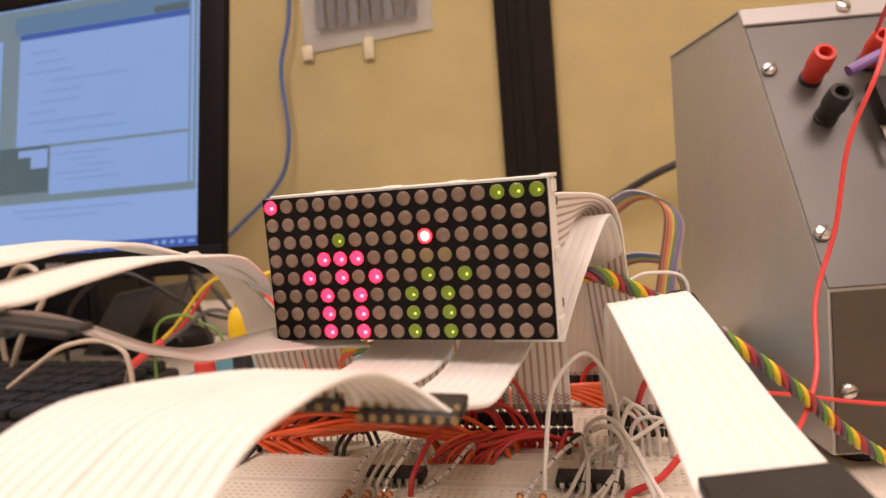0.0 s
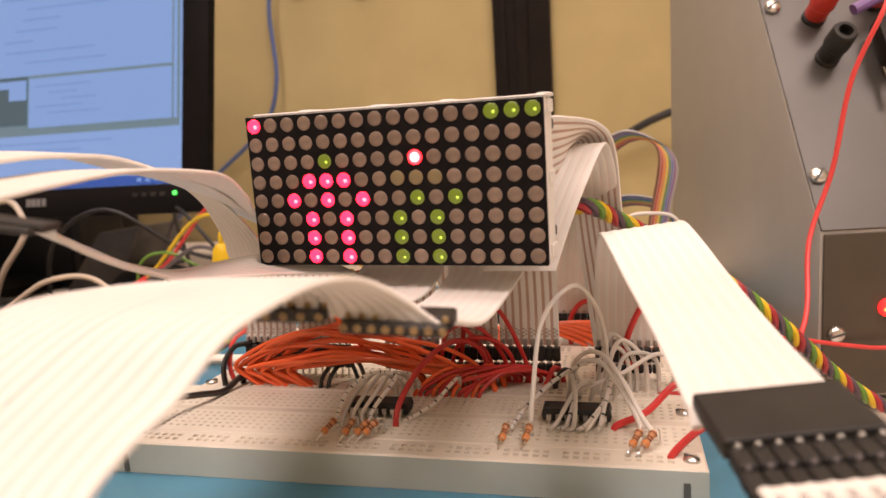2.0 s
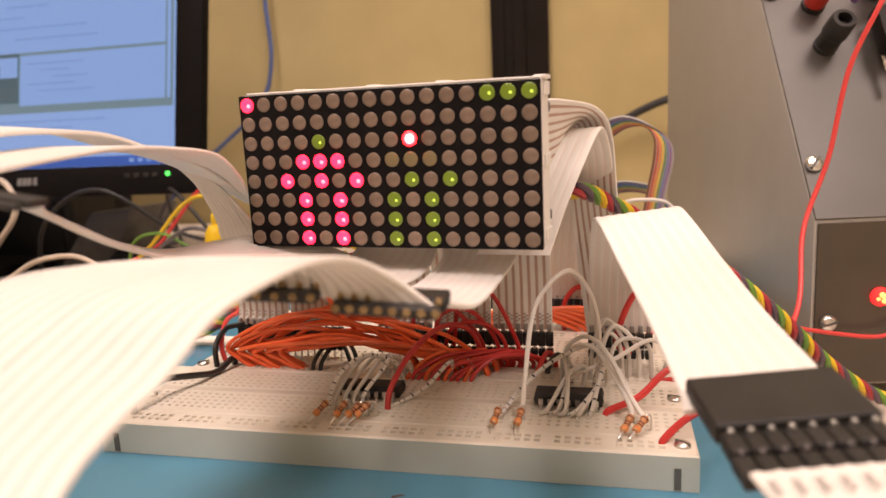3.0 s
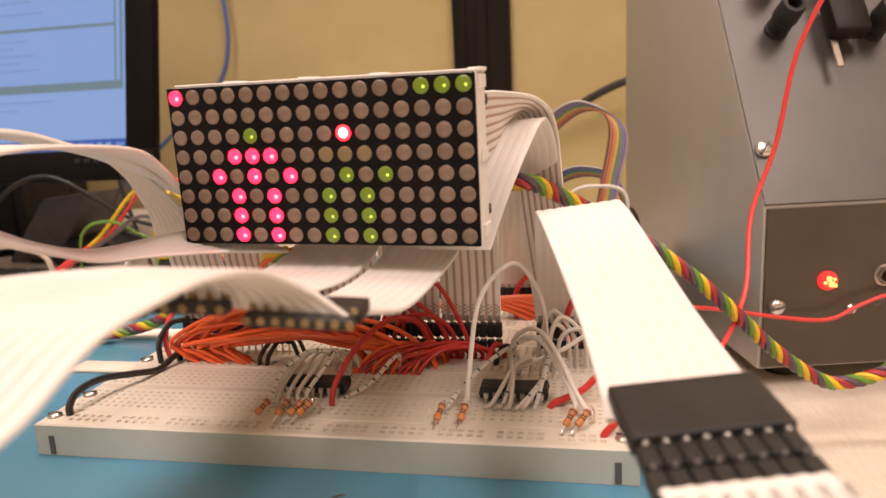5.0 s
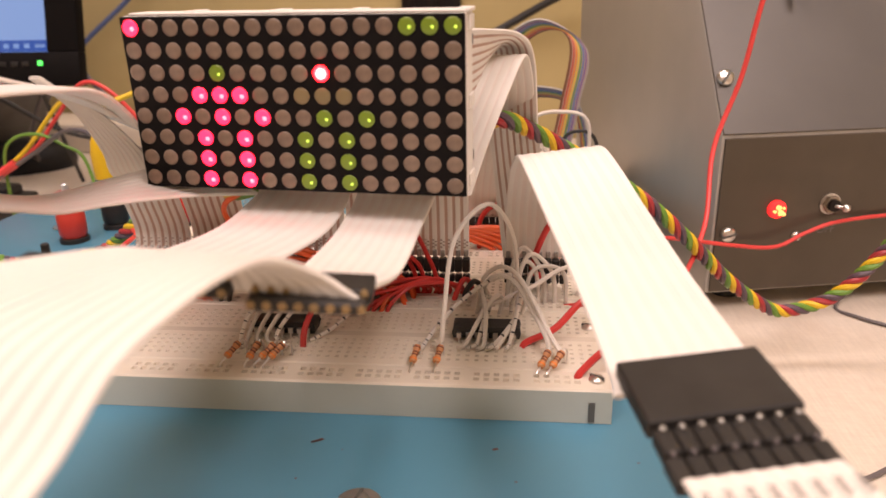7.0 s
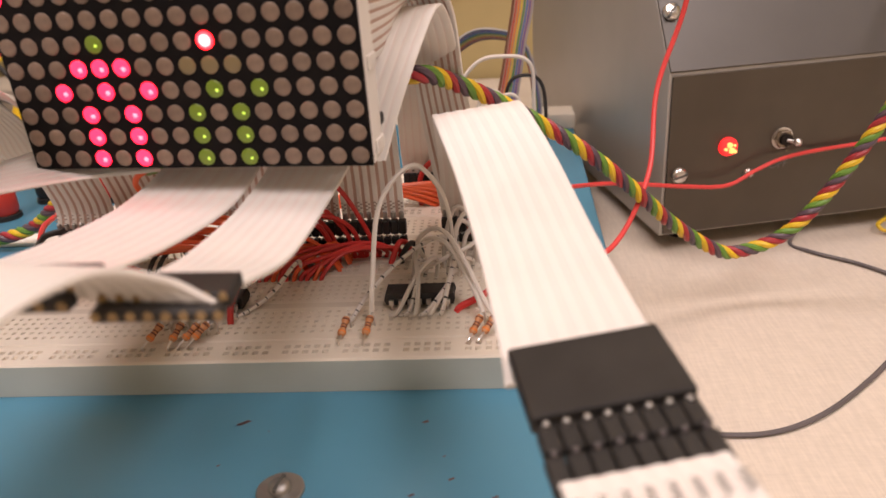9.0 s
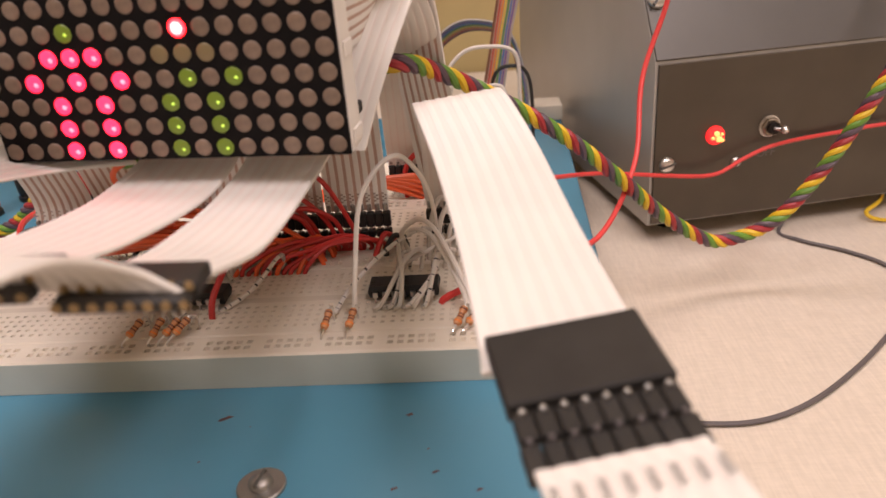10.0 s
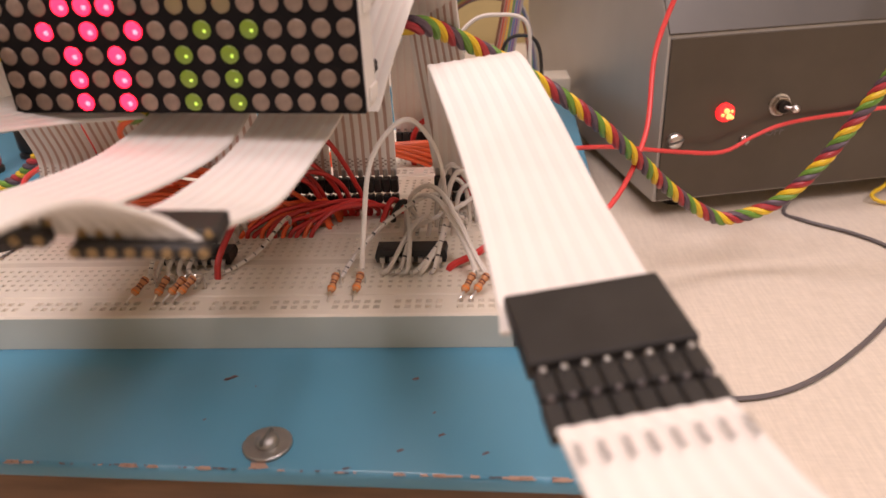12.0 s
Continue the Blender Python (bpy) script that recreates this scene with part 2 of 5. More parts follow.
def spline(points, steps=8):
    """A smooth run through points."""
    ps = [Vector(p) for p in points]
    ps = [2 * ps[0] - ps[1], *ps, 2 * ps[-1] - ps[-2]]
    out = []
    for a, b, c, d in zip(ps, ps[1:], ps[2:], ps[3:]):
        for i in range(steps):
            t = i / steps
            out.append(0.5 * (2 * b + (c - a) * t + (2 * a - 5 * b + 4 * c - d) * t * t + (3 * b - a - 3 * c + d) * t ** 3))
    out.append(ps[-2])
    return out


def sweep(run, r, sides=8, flat=1.0, bm=None):
    """A round cord along a run of points."""
    b = bmesh.new()
    run = [p for i, p in enumerate(run) if i == 0 or (p - run[i - 1]).length > 1e-7]
    along = [(run[min(i + 1, len(run) - 1)] - run[max(i - 1, 0)]).normalized() for i in range(len(run))]
    side = along[0].orthogonal().normalized()
    rings = []
    for p, d in zip(run, along):
        side = (side - d * side.dot(d)).normalized()
        up = d.cross(side)
        rings.append([b.verts.new(p + r * (math.cos(2 * math.pi * i / sides) * side + flat * math.sin(2 * math.pi * i / sides) * up)) for i in range(sides)])
    for a, c in zip(rings, rings[1:]):
        for i in range(sides):
            b.faces.new((a[i], a[(i + 1) % sides], c[(i + 1) % sides], c[i]))
    b.faces.new(rings[0][::-1])
    b.faces.new(rings[-1])
    return join(bm, b)


def cord(name, points, r, mat, label, category="wire", steps=8, sides=8, group=""):
    return thing(name, sweep(spline(points, steps), r, sides), mat, label, category, group=group)


def ribbon(name, stations, wires, label, colours=None, group="ribbon cables", steps=9, web=None, fill=0.39):
    """A flat cable: a thin web and round strands on it. stations: the two edges, place by place."""
    left = spline([a for a, b in stations], steps)
    right = spline([b for a, b in stations], steps)
    rows = len(left)
    ups = []
    for i in range(rows):
        d = (left[min(i + 1, rows - 1)] + right[min(i + 1, rows - 1)] - left[max(i - 1, 0)] - right[max(i - 1, 0)])
        ups.append(d.cross(right[i] - left[i]).normalized())
    b = bmesh.new()
    half, n = 0.00034, 4
    grid = [[(left[i].lerp(right[i], (k + 0.15) / (n + 0.3)), ups[i]) for k in range(n + 1)] for i in range(rows)]
    top = [[b.verts.new(p + half * u) for p, u in g] for g in grid]
    low = [[b.verts.new(p - half * u) for p, u in g] for g in grid]
    for i in range(rows - 1):
        for k in range(n):
            b.faces.new((top[i][k], top[i][k + 1], top[i + 1][k + 1], top[i + 1][k]))
            b.faces.new((low[i][k], low[i + 1][k], low[i + 1][k + 1], low[i][k + 1]))
        for k in (0, n):
            b.faces.new((top[i][k], top[i + 1][k], low[i + 1][k], low[i][k]))
    for i in (0, rows - 1):
        for k in range(n):
            b.faces.new((top[i][k], low[i][k], low[i][k + 1], top[i][k + 1]))
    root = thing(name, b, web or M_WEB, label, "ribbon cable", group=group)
    for w in range(wires):
        b = bmesh.new()
        rings = []
        for i in range(rows):
            c = left[i].lerp(right[i], (w + 0.5) / wires)
            across = (right[i] - left[i]) / wires * fill
            u = ups[i] * 0.00050
            rings.append([b.verts.new(c + across * x + u * z) for x, z in ((-1, 0), (-0.75, 0.8), (0, 1), (0.75, 0.8), (1, 0), (0.75, -0.8), (0, -1), (-0.75, -0.8))])
        for p, q in zip(rings, rings[1:]):
            for i in range(8):
                b.faces.new((p[i], p[(i + 1) % 8], q[(i + 1) % 8], q[i]))
        b.faces.new(rings[0][::-1])
        b.faces.new(rings[-1])
        part("strand", b, colours[w % len(colours)] if colours else M_STRAND, root)
    return root


def frame_of(a, b, up=(0, 0, 1)):
    """A pose at the middle of a and b, x along them."""
    a, b = Vector(a), Vector(b)
    x = (b - a).normalized()
    y = Vector(up).cross(x).normalized()
    z = x.cross(y)
    m = Matrix((x, y, z)).transposed().to_4x4()
    m.translation = (a + b) / 2
    return m


# ---------------------------------------------------------------- the room
def slab(name, x0, y0, z0, x1, y1, z1, mat, label, category):
    return thing(name, box(x0, y0, z0, x1, y1, z1), mat, label, category, kind="structure")


slab("floor", -2.2, -2.6, -0.80, 2.2, 0.60, -0.75, M_FLOOR, "dark grey carpet floor under the desk", "floor")
slab("ceiling", -2.2, -2.6, 1.90, 2.2, 0.60, 1.95, M_CEIL, "white tiled office ceiling", "ceiling")
slab("wall_west", -2.25, -2.6, -0.75, -2.2, 0.55, 1.90, M_ROOM, "plain cream painted wall", "wall")
slab("wall_east", 2.2, -2.6, -0.75, 2.25, 0.55, 1.90, M_ROOM, "plain cream painted wall", "wall")
slab("wall_south", -2.2, -2.65, -0.75, 2.2, -2.6, 1.90, M_ROOM, "plain cream painted wall", "wall")
wall = slab("wall_north", -2.2, 0.55, -0.75, 2.2, 0.60, 1.90, M_WALL, "tan fabric office partition behind the desk", "wall")
post = thing("trim", None, None, "dark brown upright joint post of the partition", "trim", kind="structure")
part("post_cover", box(0.030, 0.541, TABLE_Z, 0.0855, 0.5497, 1.2, 0.002), M_POST, post)
part("post_rib", box(0.052, 0.538, TABLE_Z, 0.064, 0.5408, 1.2, 0.001), M_POST, post)
part("post_rib", box(0.038, 0.539, TABLE_Z, 0.043, 0.5408, 1.2, 0.0006), M_POST, post)

desk = thing("desk", None, None, "cream woven-pattern laminate desk, worn and lit", "desk")
part("desktop", box(-1.3, -0.55, TABLE_Z - 0.03, 1.3, 0.545, TABLE_Z, 0.004), M_TABLE, desk)
for lx, ly in ((-1.25, -0.5), (1.25, -0.5), (-1.25, 0.5), (1.25, 0.5)):
    part("leg", box(lx - 0.025, ly - 0.025, -0.75, lx + 0.025, ly + 0.025, TABLE_Z - 0.03, 0.003), M_POST, desk)

# Fixtures made up for the assumed ceiling lights; none comes into view.
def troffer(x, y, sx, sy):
    root = thing("unseen_ceiling_light", None, None, "assumed recessed ceiling light with a white frame, out of view", "ceiling light", at=pose(x, y, 0), group="ceiling lights")
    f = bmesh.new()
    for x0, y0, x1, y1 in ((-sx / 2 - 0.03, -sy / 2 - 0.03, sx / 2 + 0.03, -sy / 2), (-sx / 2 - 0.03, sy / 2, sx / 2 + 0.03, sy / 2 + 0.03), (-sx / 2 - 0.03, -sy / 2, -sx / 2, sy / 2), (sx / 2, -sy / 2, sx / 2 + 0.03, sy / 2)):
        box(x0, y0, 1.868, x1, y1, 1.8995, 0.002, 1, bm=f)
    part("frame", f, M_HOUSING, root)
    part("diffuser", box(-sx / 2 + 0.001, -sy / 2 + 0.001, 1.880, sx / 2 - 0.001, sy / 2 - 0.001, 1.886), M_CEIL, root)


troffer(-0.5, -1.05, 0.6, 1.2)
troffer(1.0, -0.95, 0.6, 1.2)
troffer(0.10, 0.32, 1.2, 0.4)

# paper sheet pinned to the partition
sheet = thing("paper_sheet", None, None, "white printed sheet taped to the tan partition", "paper")
b = bmesh.new()
nx, nz = 10, 12
vs = [[b.verts.new((-0.177 + 0.143 * i / nx, 0.5485 - 0.004 * (j / nz) ** 2 * abs(math.sin(i * 0.7)), 0.42 - (0.42 - 0.254 - 0.008 * i / nx) * (1 - j / nz))) for i in range(nx + 1)] for j in range(nz + 1)]
for j in range(nz):
    for i in range(nx):
        b.faces.new((vs[j][i], vs[j][i + 1], vs[j + 1][i + 1], vs[j + 1][i]))
bmesh.ops.solidify(b, geom=list(b.faces), thickness=0.0004)
part("page", b, M_PAPER, sheet)
for i in range(9):
    x = -0.158 + i * 0.0125
    part("print_block", box(x, 0.5425, 0.276, x + 0.0085, 0.5432, 0.40), M_PRINT if i % 3 else M_LOGO, sheet, "grey column of unreadable print")
part("tape", box(-0.180, 0.5462, 0.247, -0.168, 0.5470, 0.262, 0.0003), M_TAPE, sheet, "strip of clear tape")
part("tape", box(-0.110, 0.5462, 0.240, -0.099, 0.5470, 0.262, 0.0003), M_TAPE, sheet, "strip of clear tape")

cord("network_cable", [(-0.183, 0.54, 0.45), (-0.1866, 0.54, 0.307), (-0.203, 0.54, 0.24), (-0.202, 0.54, 0.165), (-0.222, 0.54, 0.117), (-0.29, 0.54, 0.063), (-0.36, 0.53, 0.0), (-0.4, 0.52, TABLE_Z + 0.003)],
     0.0024, M_BLUEWIRE, "blue network cable hanging down the partition", "cable")
cord("power_cable", [(0.26, 0.50, 0.118), (0.19, 0.52, 0.103), (0.138, 0.53, 0.078), (0.08, 0.53, 0.045), (0.02, 0.52, 0.0), (-0.02, 0.50, TABLE_Z + 0.0035)],
     0.0036, M_BLACKWIRE, "black power cable running down behind the grey box", "cable")
cord("desk_cable", [(-0.20, 0.50, 0.052), (-0.16, 0.51, 0.047), (-0.10, 0.52, 0.040), (-0.02, 0.525, 0.030), (0.05, 0.525, 0.0), (0.09, 0.52, TABLE_Z + 0.002)],
     0.0018, M_BLACKWIRE, "thin black cable behind the monitor", "cable")

# ---------------------------------------------------------------- monitor
MX0, MX1, MZ0, MZ1, MY = -0.585, -0.1732, 0.0705, 0.288, 0.31
LEAN_BACK = pose(0, MY, 0.07, -11.7) @ pose(0, -MY, -0.07)
monitor = thing("monitor", None, None, "black flat monitor with a lit blue desktop on screen", "monitor", at=LEAN_BACK)
bz = bmesh.new()
for x0, z0, x1, z1 in ((MX0 - 0.022, MZ1, MX1 + 0.0225, MZ1 + 0.021), (MX0 - 0.022, MZ0 - 0.022, MX1 + 0.0225, MZ0), (MX0 - 0.022, MZ0, MX0, MZ1), (MX1, MZ0, MX1 + 0.0225, MZ1)):
    box(x0, MY - 0.003, z0, x1, MY + 0.006, z1, 0.001, bm=bz)
part("bezel", bz, M_BEZEL, monitor)
part("back_shell", box(MX0 + 0.02, MY + 0.0165, MZ0 + 0.01, MX1 - 0.030, MY + 0.055, MZ1 - 0.01, 0.008), M_BEZEL, monitor)
screen = part("screen", box(MX0, MY + 0.0005, MZ0, MX1, MY + 0.016, MZ1), M_SCREEN, monitor, "glowing blue screen with open windows")
SY = MY + 0.0004


def pane(name, x0, z0, x1, z1, mat, lift=0):
    part(name, box(x0, SY - 0.0006 * lift - 0.0006, z0, x1, SY - 0.0006 * lift, z1), mat, screen)


pane("taskbar", MX0 + 0.001, MZ0 + 0.0005, MX1 - 0.0005, MZ0 + 0.0080, M_SCREENBAR)
for i in range(4):
    pane("tray_icon", MX1 - 0.040 + i * 0.0075, MZ0 + 0.0028, MX1 - 0.0365 + i * 0.0075, MZ0 + 0.0056, M_SCREENPALE, 1)
pane("clock_bar", MX1 - 0.0095, MZ0 + 0.0030, MX1 - 0.0030, MZ0 + 0.0052, M_SCREENLINE, 1)
pane("desktop_window", MX0 + 0.02, 0.1150, -0.1770, MZ1 - 0.002, M_SCREENTEAL)
pane("menu_bar", -0.3560, 0.2640, -0.1835, 0.2790, M_SCREENBAND, 1)
pane("title_bar", -0.3500, 0.2580, -0.1835, 0.2628, M_SCREENBAR, 1)
pane("dark_tab", -0.2160, 0.2632, -0.1840, 0.2690, M_SCREENDARK, 2)
pane("editor_area", -0.3500, 0.1638, -0.1835, 0.2575, M_SCREENPALE, 1)
pane("output_area", -0.3146, 0.1212, -0.1835, 0.1612, M_SCREENPALE, 1)
pane("tool_box", -0.3665, 0.1235, -0.3160, 0.1632, M_SCREENDARK, 2)
pane("tool_tab", -0.3330, 0.1440, -0.3165, 0.1600, M_SCREENPALE, 3)
pane("tool_tab", -0.3460, 0.1540, -0.3335, 0.1600, M_SCREENPALE, 3)
pane("scroll_strip", -0.1815, 0.1212, -0.1790, 0.2790, M_SCREENPALE, 1)
pane("side_panel", -0.460, 0.1235, -0.3690, 0.2600, M_SCREENPALE, 1)
rng = random.Random(4)
for i in range(9):
    z = 0.2440 - i * 0.0088
    x = -0.344 + rng.random() * 0.03
    pane("text_bar", x, z, x + 0.02 + rng.random() * 0.07, z + 0.0016, M_SCREENLINE, 2)
for i in range(5):
    z = 0.1535 - i * 0.0055
    x = -0.308 + 0.012 * (i % 3)
    pane("text_bar", x, z, x + 0.02 + rng.random() * 0.04, z + 0.0014, M_SCREENLINE, 2)
for i in range(7):
    pane("text_bar", -0.45, 0.235 - i * 0.014, -0.415 + rng.random() * 0.02, 0.2366 - i * 0.014, M_SCREENLINE, 2)
for i in range(2):
    pane("text_bar", -0.350 + 0.01 * i, 0.1075 - 0.006 * i, -0.235 - 0.03 * i, 0.1088 - 0.006 * i, M_SCREENLINE, 1)
mark = bmesh.new()
for i, w in enumerate((0.004, 0.004, 0.003, 0.003)):
    box(-0.3120 + i * 0.0050, MY - 0.0042, MZ0 - 0.0135, -0.3120 + i * 0.0050 + w, MY - 0.0031, MZ0 - 0.0075, bm=mark)
part("maker_mark", mark, M_LOGO, monitor, "small grey shapes of a worn badge")
part("power_lamp", box(-0.1795, MY - 0.0042, 0.0615, -0.1765, MY - 0.0031, 0.0645, 0.0004), M_GREENLAMP, monitor, "small green power lamp")
for i in range(4):
    part("button", box(-0.215 + i * 0.008, MY - 0.0040, 0.0610, -0.2105 + i * 0.008, MY - 0.0031, 0.0640, 0.0003), M_BLACK, monitor)
part("stand_neck", box(-0.56, MY + 0.02, -0.02, -0.48, MY + 0.05, 0.14, 0.004), M_BEZEL, monitor, at=LEAN_BACK.inverted() @ pose(0, 0.03, 0))
part("stand_base", box(-0.66, MY - 0.07, TABLE_Z, -0.40, MY + 0.12, TABLE_Z + 0.014, 0.005), M_BEZEL, monitor, at=LEAN_BACK.inverted() @ pose(0, 0.03, 0))

# low ledge along the foot of the partition
thing("cable_raceway", box(-1.25, 0.470, TABLE_Z + 0.0002, 0.06, 0.5445, TABLE_Z + 0.027, 0.003), M_RACEWAY, "cream plastic cable raceway along the desk's back edge", "raceway")

# keyboard
kb = thing("keyboard", None, None, "black desktop keyboard on the desk below the monitor", "keyboard", at=pose(-0.40, 0.235, TABLE_Z, 0, 0, -4))
part("body", box(-0.21, -0.068, 0.0, 0.21, 0.068, 0.014, 0.003), M_BLACK, kb)
key = finish(box(-0.0085, -0.0085, 0.0142, 0.0085, 0.0085, 0.0215, 0.0022), "key", M_KEYS)
for j in range(6):
    for i in range(21):
        part("key", key, None, kb, at=pose(-0.197 + i * 0.0197, -0.051 + j * 0.0204, 0))

# black box, dark wedge and mains socket in the shade below the monitor
speaker = thing("desk_speaker", None, None, "black box-shaped speaker standing below the monitor", "speaker", at=pose(-0.452, 0.460, TABLE_Z))
part("cabinet", box(-0.078, -0.035, 0.0, 0.078, 0.035, 0.076, 0.006, 3), M_BLACK, speaker)
part("front_grille", box(-0.070, -0.0375, 0.008, 0.070, -0.0352, 0.068, 0.001), M_KEYS, speaker)
# Dark wedge standing for the monitor stand's leg, built as its own object.
wedge = thing("wedge_stand", None, None, "dark grey wedge-shaped stand on the desk", "stand", at=pose(0, 0.395, TABLE_Z))
b = bmesh.new()
outline = [(-0.372, 0.0), (-0.326, 0.058), (-0.278, 0.063), (-0.294, 0.036), (-0.318, 0.0)]
near, back = [[b.verts.new((x + 0.010 * k, 0.055 * k, z)) for x, z in outline] for k in (0, 1)]
b.faces.new(near)
b.faces.new(back[::-1])
for i in range(5):
    b.faces.new((near[i], back[i], back[(i + 1) % 5], near[(i + 1) % 5]))
bmesh.ops.bevel(b, geom=list(b.edges), offset=0.003, segments=2, affect="EDGES", profile=0.5)
part("body", b, material("slate_plastic", (0.11, 0.104, 0.096), 0.45, vary=0.15, scale=70, bump=0.04), wedge)
part("rubber_edge", box(-0.345, -0.003, 0.0, -0.322, -0.0005, 0.004, 0.001), M_BLACK, wedge)
socket = thing("mains_socket", None, None, "beige mains socket box fixed low on the partition", "socket")
part("box", box(-0.474, 0.520, 0.004, -0.440, 0.5495, 0.046, 0.003), M_BEIGEWIRE, socket)
part("face_plate", box(-0.471, 0.5180, 0.007, -0.443, 0.5198, 0.043, 0.0006), M_RACEWAY, socket)
adapter = thing("power_adapter", None, None, "black power adapter plugged in beside the socket", "adapter")
part("case", box(-0.4395, 0.505, 0.004, -0.395, 0.5495, 0.040, 0.004), M_BLACK, adapter)
part("cable_stub", sweep(spline([(-0.41, 0.506, 0.006), (-0.405, 0.50, -0.010), (-0.40, 0.497, TABLE_Z + 0.030)], 5), 0.002, 8), M_BLACKWIRE, adapter)

mouse = thing("mouse", None, None, "small black rounded mouse lying on the desk", "mouse", at=pose(-0.278, 0.405, TABLE_Z, 0, 0, 35))
b = bmesh.new()
bmesh.ops.create_uvsphere(b, u_segments=20, v_segments=12, radius=1, matrix=Matrix.Translation((0, 0, 0.006)) @ Matrix.Diagonal((0.040, 0.024, 0.020, 1)))
bmesh.ops.bisect_plane(b, geom=list(b.verts) + list(b.edges) + list(b.faces), plane_co=(0, 0, 0), plane_no=(0, 0, -1), clear_outer=True)
bmesh.ops.holes_fill(b, edges=[e for e in b.edges if e.is_boundary])
part("shell", b, M_KEYS, mouse)
part("wheel", box(0.018, -0.003, 0.0235, 0.028, 0.003, 0.028, 0.001), M_GREYWIRE, mouse)

# ---------------------------------------------------------------- blue plate
PLATE = pose(0, 0, 0, 0, 0, -2.0)
plate = thing("base_plate", None, None, "chipped light blue enamelled metal tray under the breadboard", "tray", at=PLATE)
PX0, PX1, PY0, PY1 = -0.122, 0.1885, -0.0375, 0.262
b = bmesh.new()
box(PX0, PY0, -0.0040, PX1, PY1, 0.0, 0.0011, 3, bm=b)
part("tray_top", b, M_BLUE, plate)
chip = bmesh.new()
bmesh.ops.create_circle(chip, cap_ends=True, segments=9, radius=1)
rng = random.Random(8)
for v in chip.verts:
    v.co *= 0.6 + 0.55 * rng.random()
for e in bmesh.ops.extrude_face_region(chip, geom=list(chip.faces))["geom"]:
    if isinstance(e, bmesh.types.BMVert):
        e.co.z += 0.00004
chip_light = finish(chip.copy(), "chip", M_CHIP, None)
chip_dark = finish(chip, "chip", M_CHIPDARK, None)


def paint_chip(me, x, y, a, c, turn):
    part("chip", me, None, plate, at=PLATE.inverted() @ pose(x, y, 0.00002, 0, 0, turn) @ Matrix.Diagonal((a, c, 1, 1)))


paint_chip(chip_dark, 0.0935, -0.0118, 0.0018, 0.0007, 35)
paint_chip(chip_dark, 0.0925, -0.0125, 0.0008, 0.0004, 10)
paint_chip(chip_light, 0.1080, -0.0400, 0.0022, 0.0012, 5)
for i in range(60):
    x = 0.02 + 0.16 * rng.random()
    paint_chip(chip_dark, x, -0.0373 - 0.035 * x + 0.0003 * rng.random() ** 2, 0.0002 + 0.0007 * rng.random() ** 2, 0.00025, 0)
for i in range(46):
    x = -0.03 + 0.21 * rng.random()
    s = 0.0003 + 0.0011 * rng.random() ** 2
    paint_chip(chip_light, x, -0.0372 - 0.035 * x - 0.0001 * rng.random(), s * 1.5, s * 0.6, 0)
for i in range(9):
    s = 0.0002 + 0.0006 * rng.random() ** 2
    paint_chip(chip_dark, -0.02 + 0.2 * rng.random(), -0.036 + 0.032 * rng.random(), s * 1.6, s, 360 * rng.random())
for x, y in ((0.1355, -0.0355), (0.1525, -0.0362), (0.1435, -0.031), (0.1255, -0.0405)):
    paint_chip(chip_dark, x, y, 0.0009, 0.0004, 30)
part("wooden_base", box(PX0 + 0.004, PY0 + 0.0035, TABLE_Z, PX1 - 0.004, PY1 - 0.004, -0.0041, 0.001), M_WOOD, plate, "brown wooden block below the tray")


def slotted_screw(name, x, y, z, r, washer, label, turn=20, parent=None, m=None):
    at = m if m is not None else pose(x, y, z, 0, 0, turn)
    root = thing(name, None, None, label, "screw", at=at) if parent is None else part(name, bmesh.new(), M_ZINC, parent, at=at)
    base = 0.0
    if washer:
        part("washer", lathe([(washer * 0.45, 0), (washer * 0.96, 0), (washer, 0.0002), (washer, 0.0007), (washer * 0.95, 0.0009), (washer * 0.45, 0.0009)], 28), M_ZINC, root)
        base = 0.0009
    head = lathe([(r * 0.98, base), (r, base + r * 0.15), (r * 0.93, base + r * 0.42), (r * 0.7, base + r * 0.62), (r * 0.35, base + r * 0.72)], 24)
    part("head", head, M_STEEL if not washer else M_ZINC, root)
    # Solid bar across the head; its dark colour is the slot's shade.
    part("slot", box(-r * 0.95, -r * 0.14, base + r * 0.36, r * 0.95, r * 0.14, base + r * 0.745), M_SLOT, root)
    return root


slotted_screw("plate_screw", 0.1084, -0.0343, 0, 0.0025, 0.0050, "slotted zinc screw with washer in the blue tray", 78)
slotted_screw("plate_screw", -0.075, 0.150, 0, 0.0031, 0.0052, "slotted zinc screw with washer in the blue tray", 10)

# ---------------------------------------------------------------- breadboard
board = thing("breadboard", None, None, "ivory solderless breadboard full of jumper wires and chips", "breadboard")


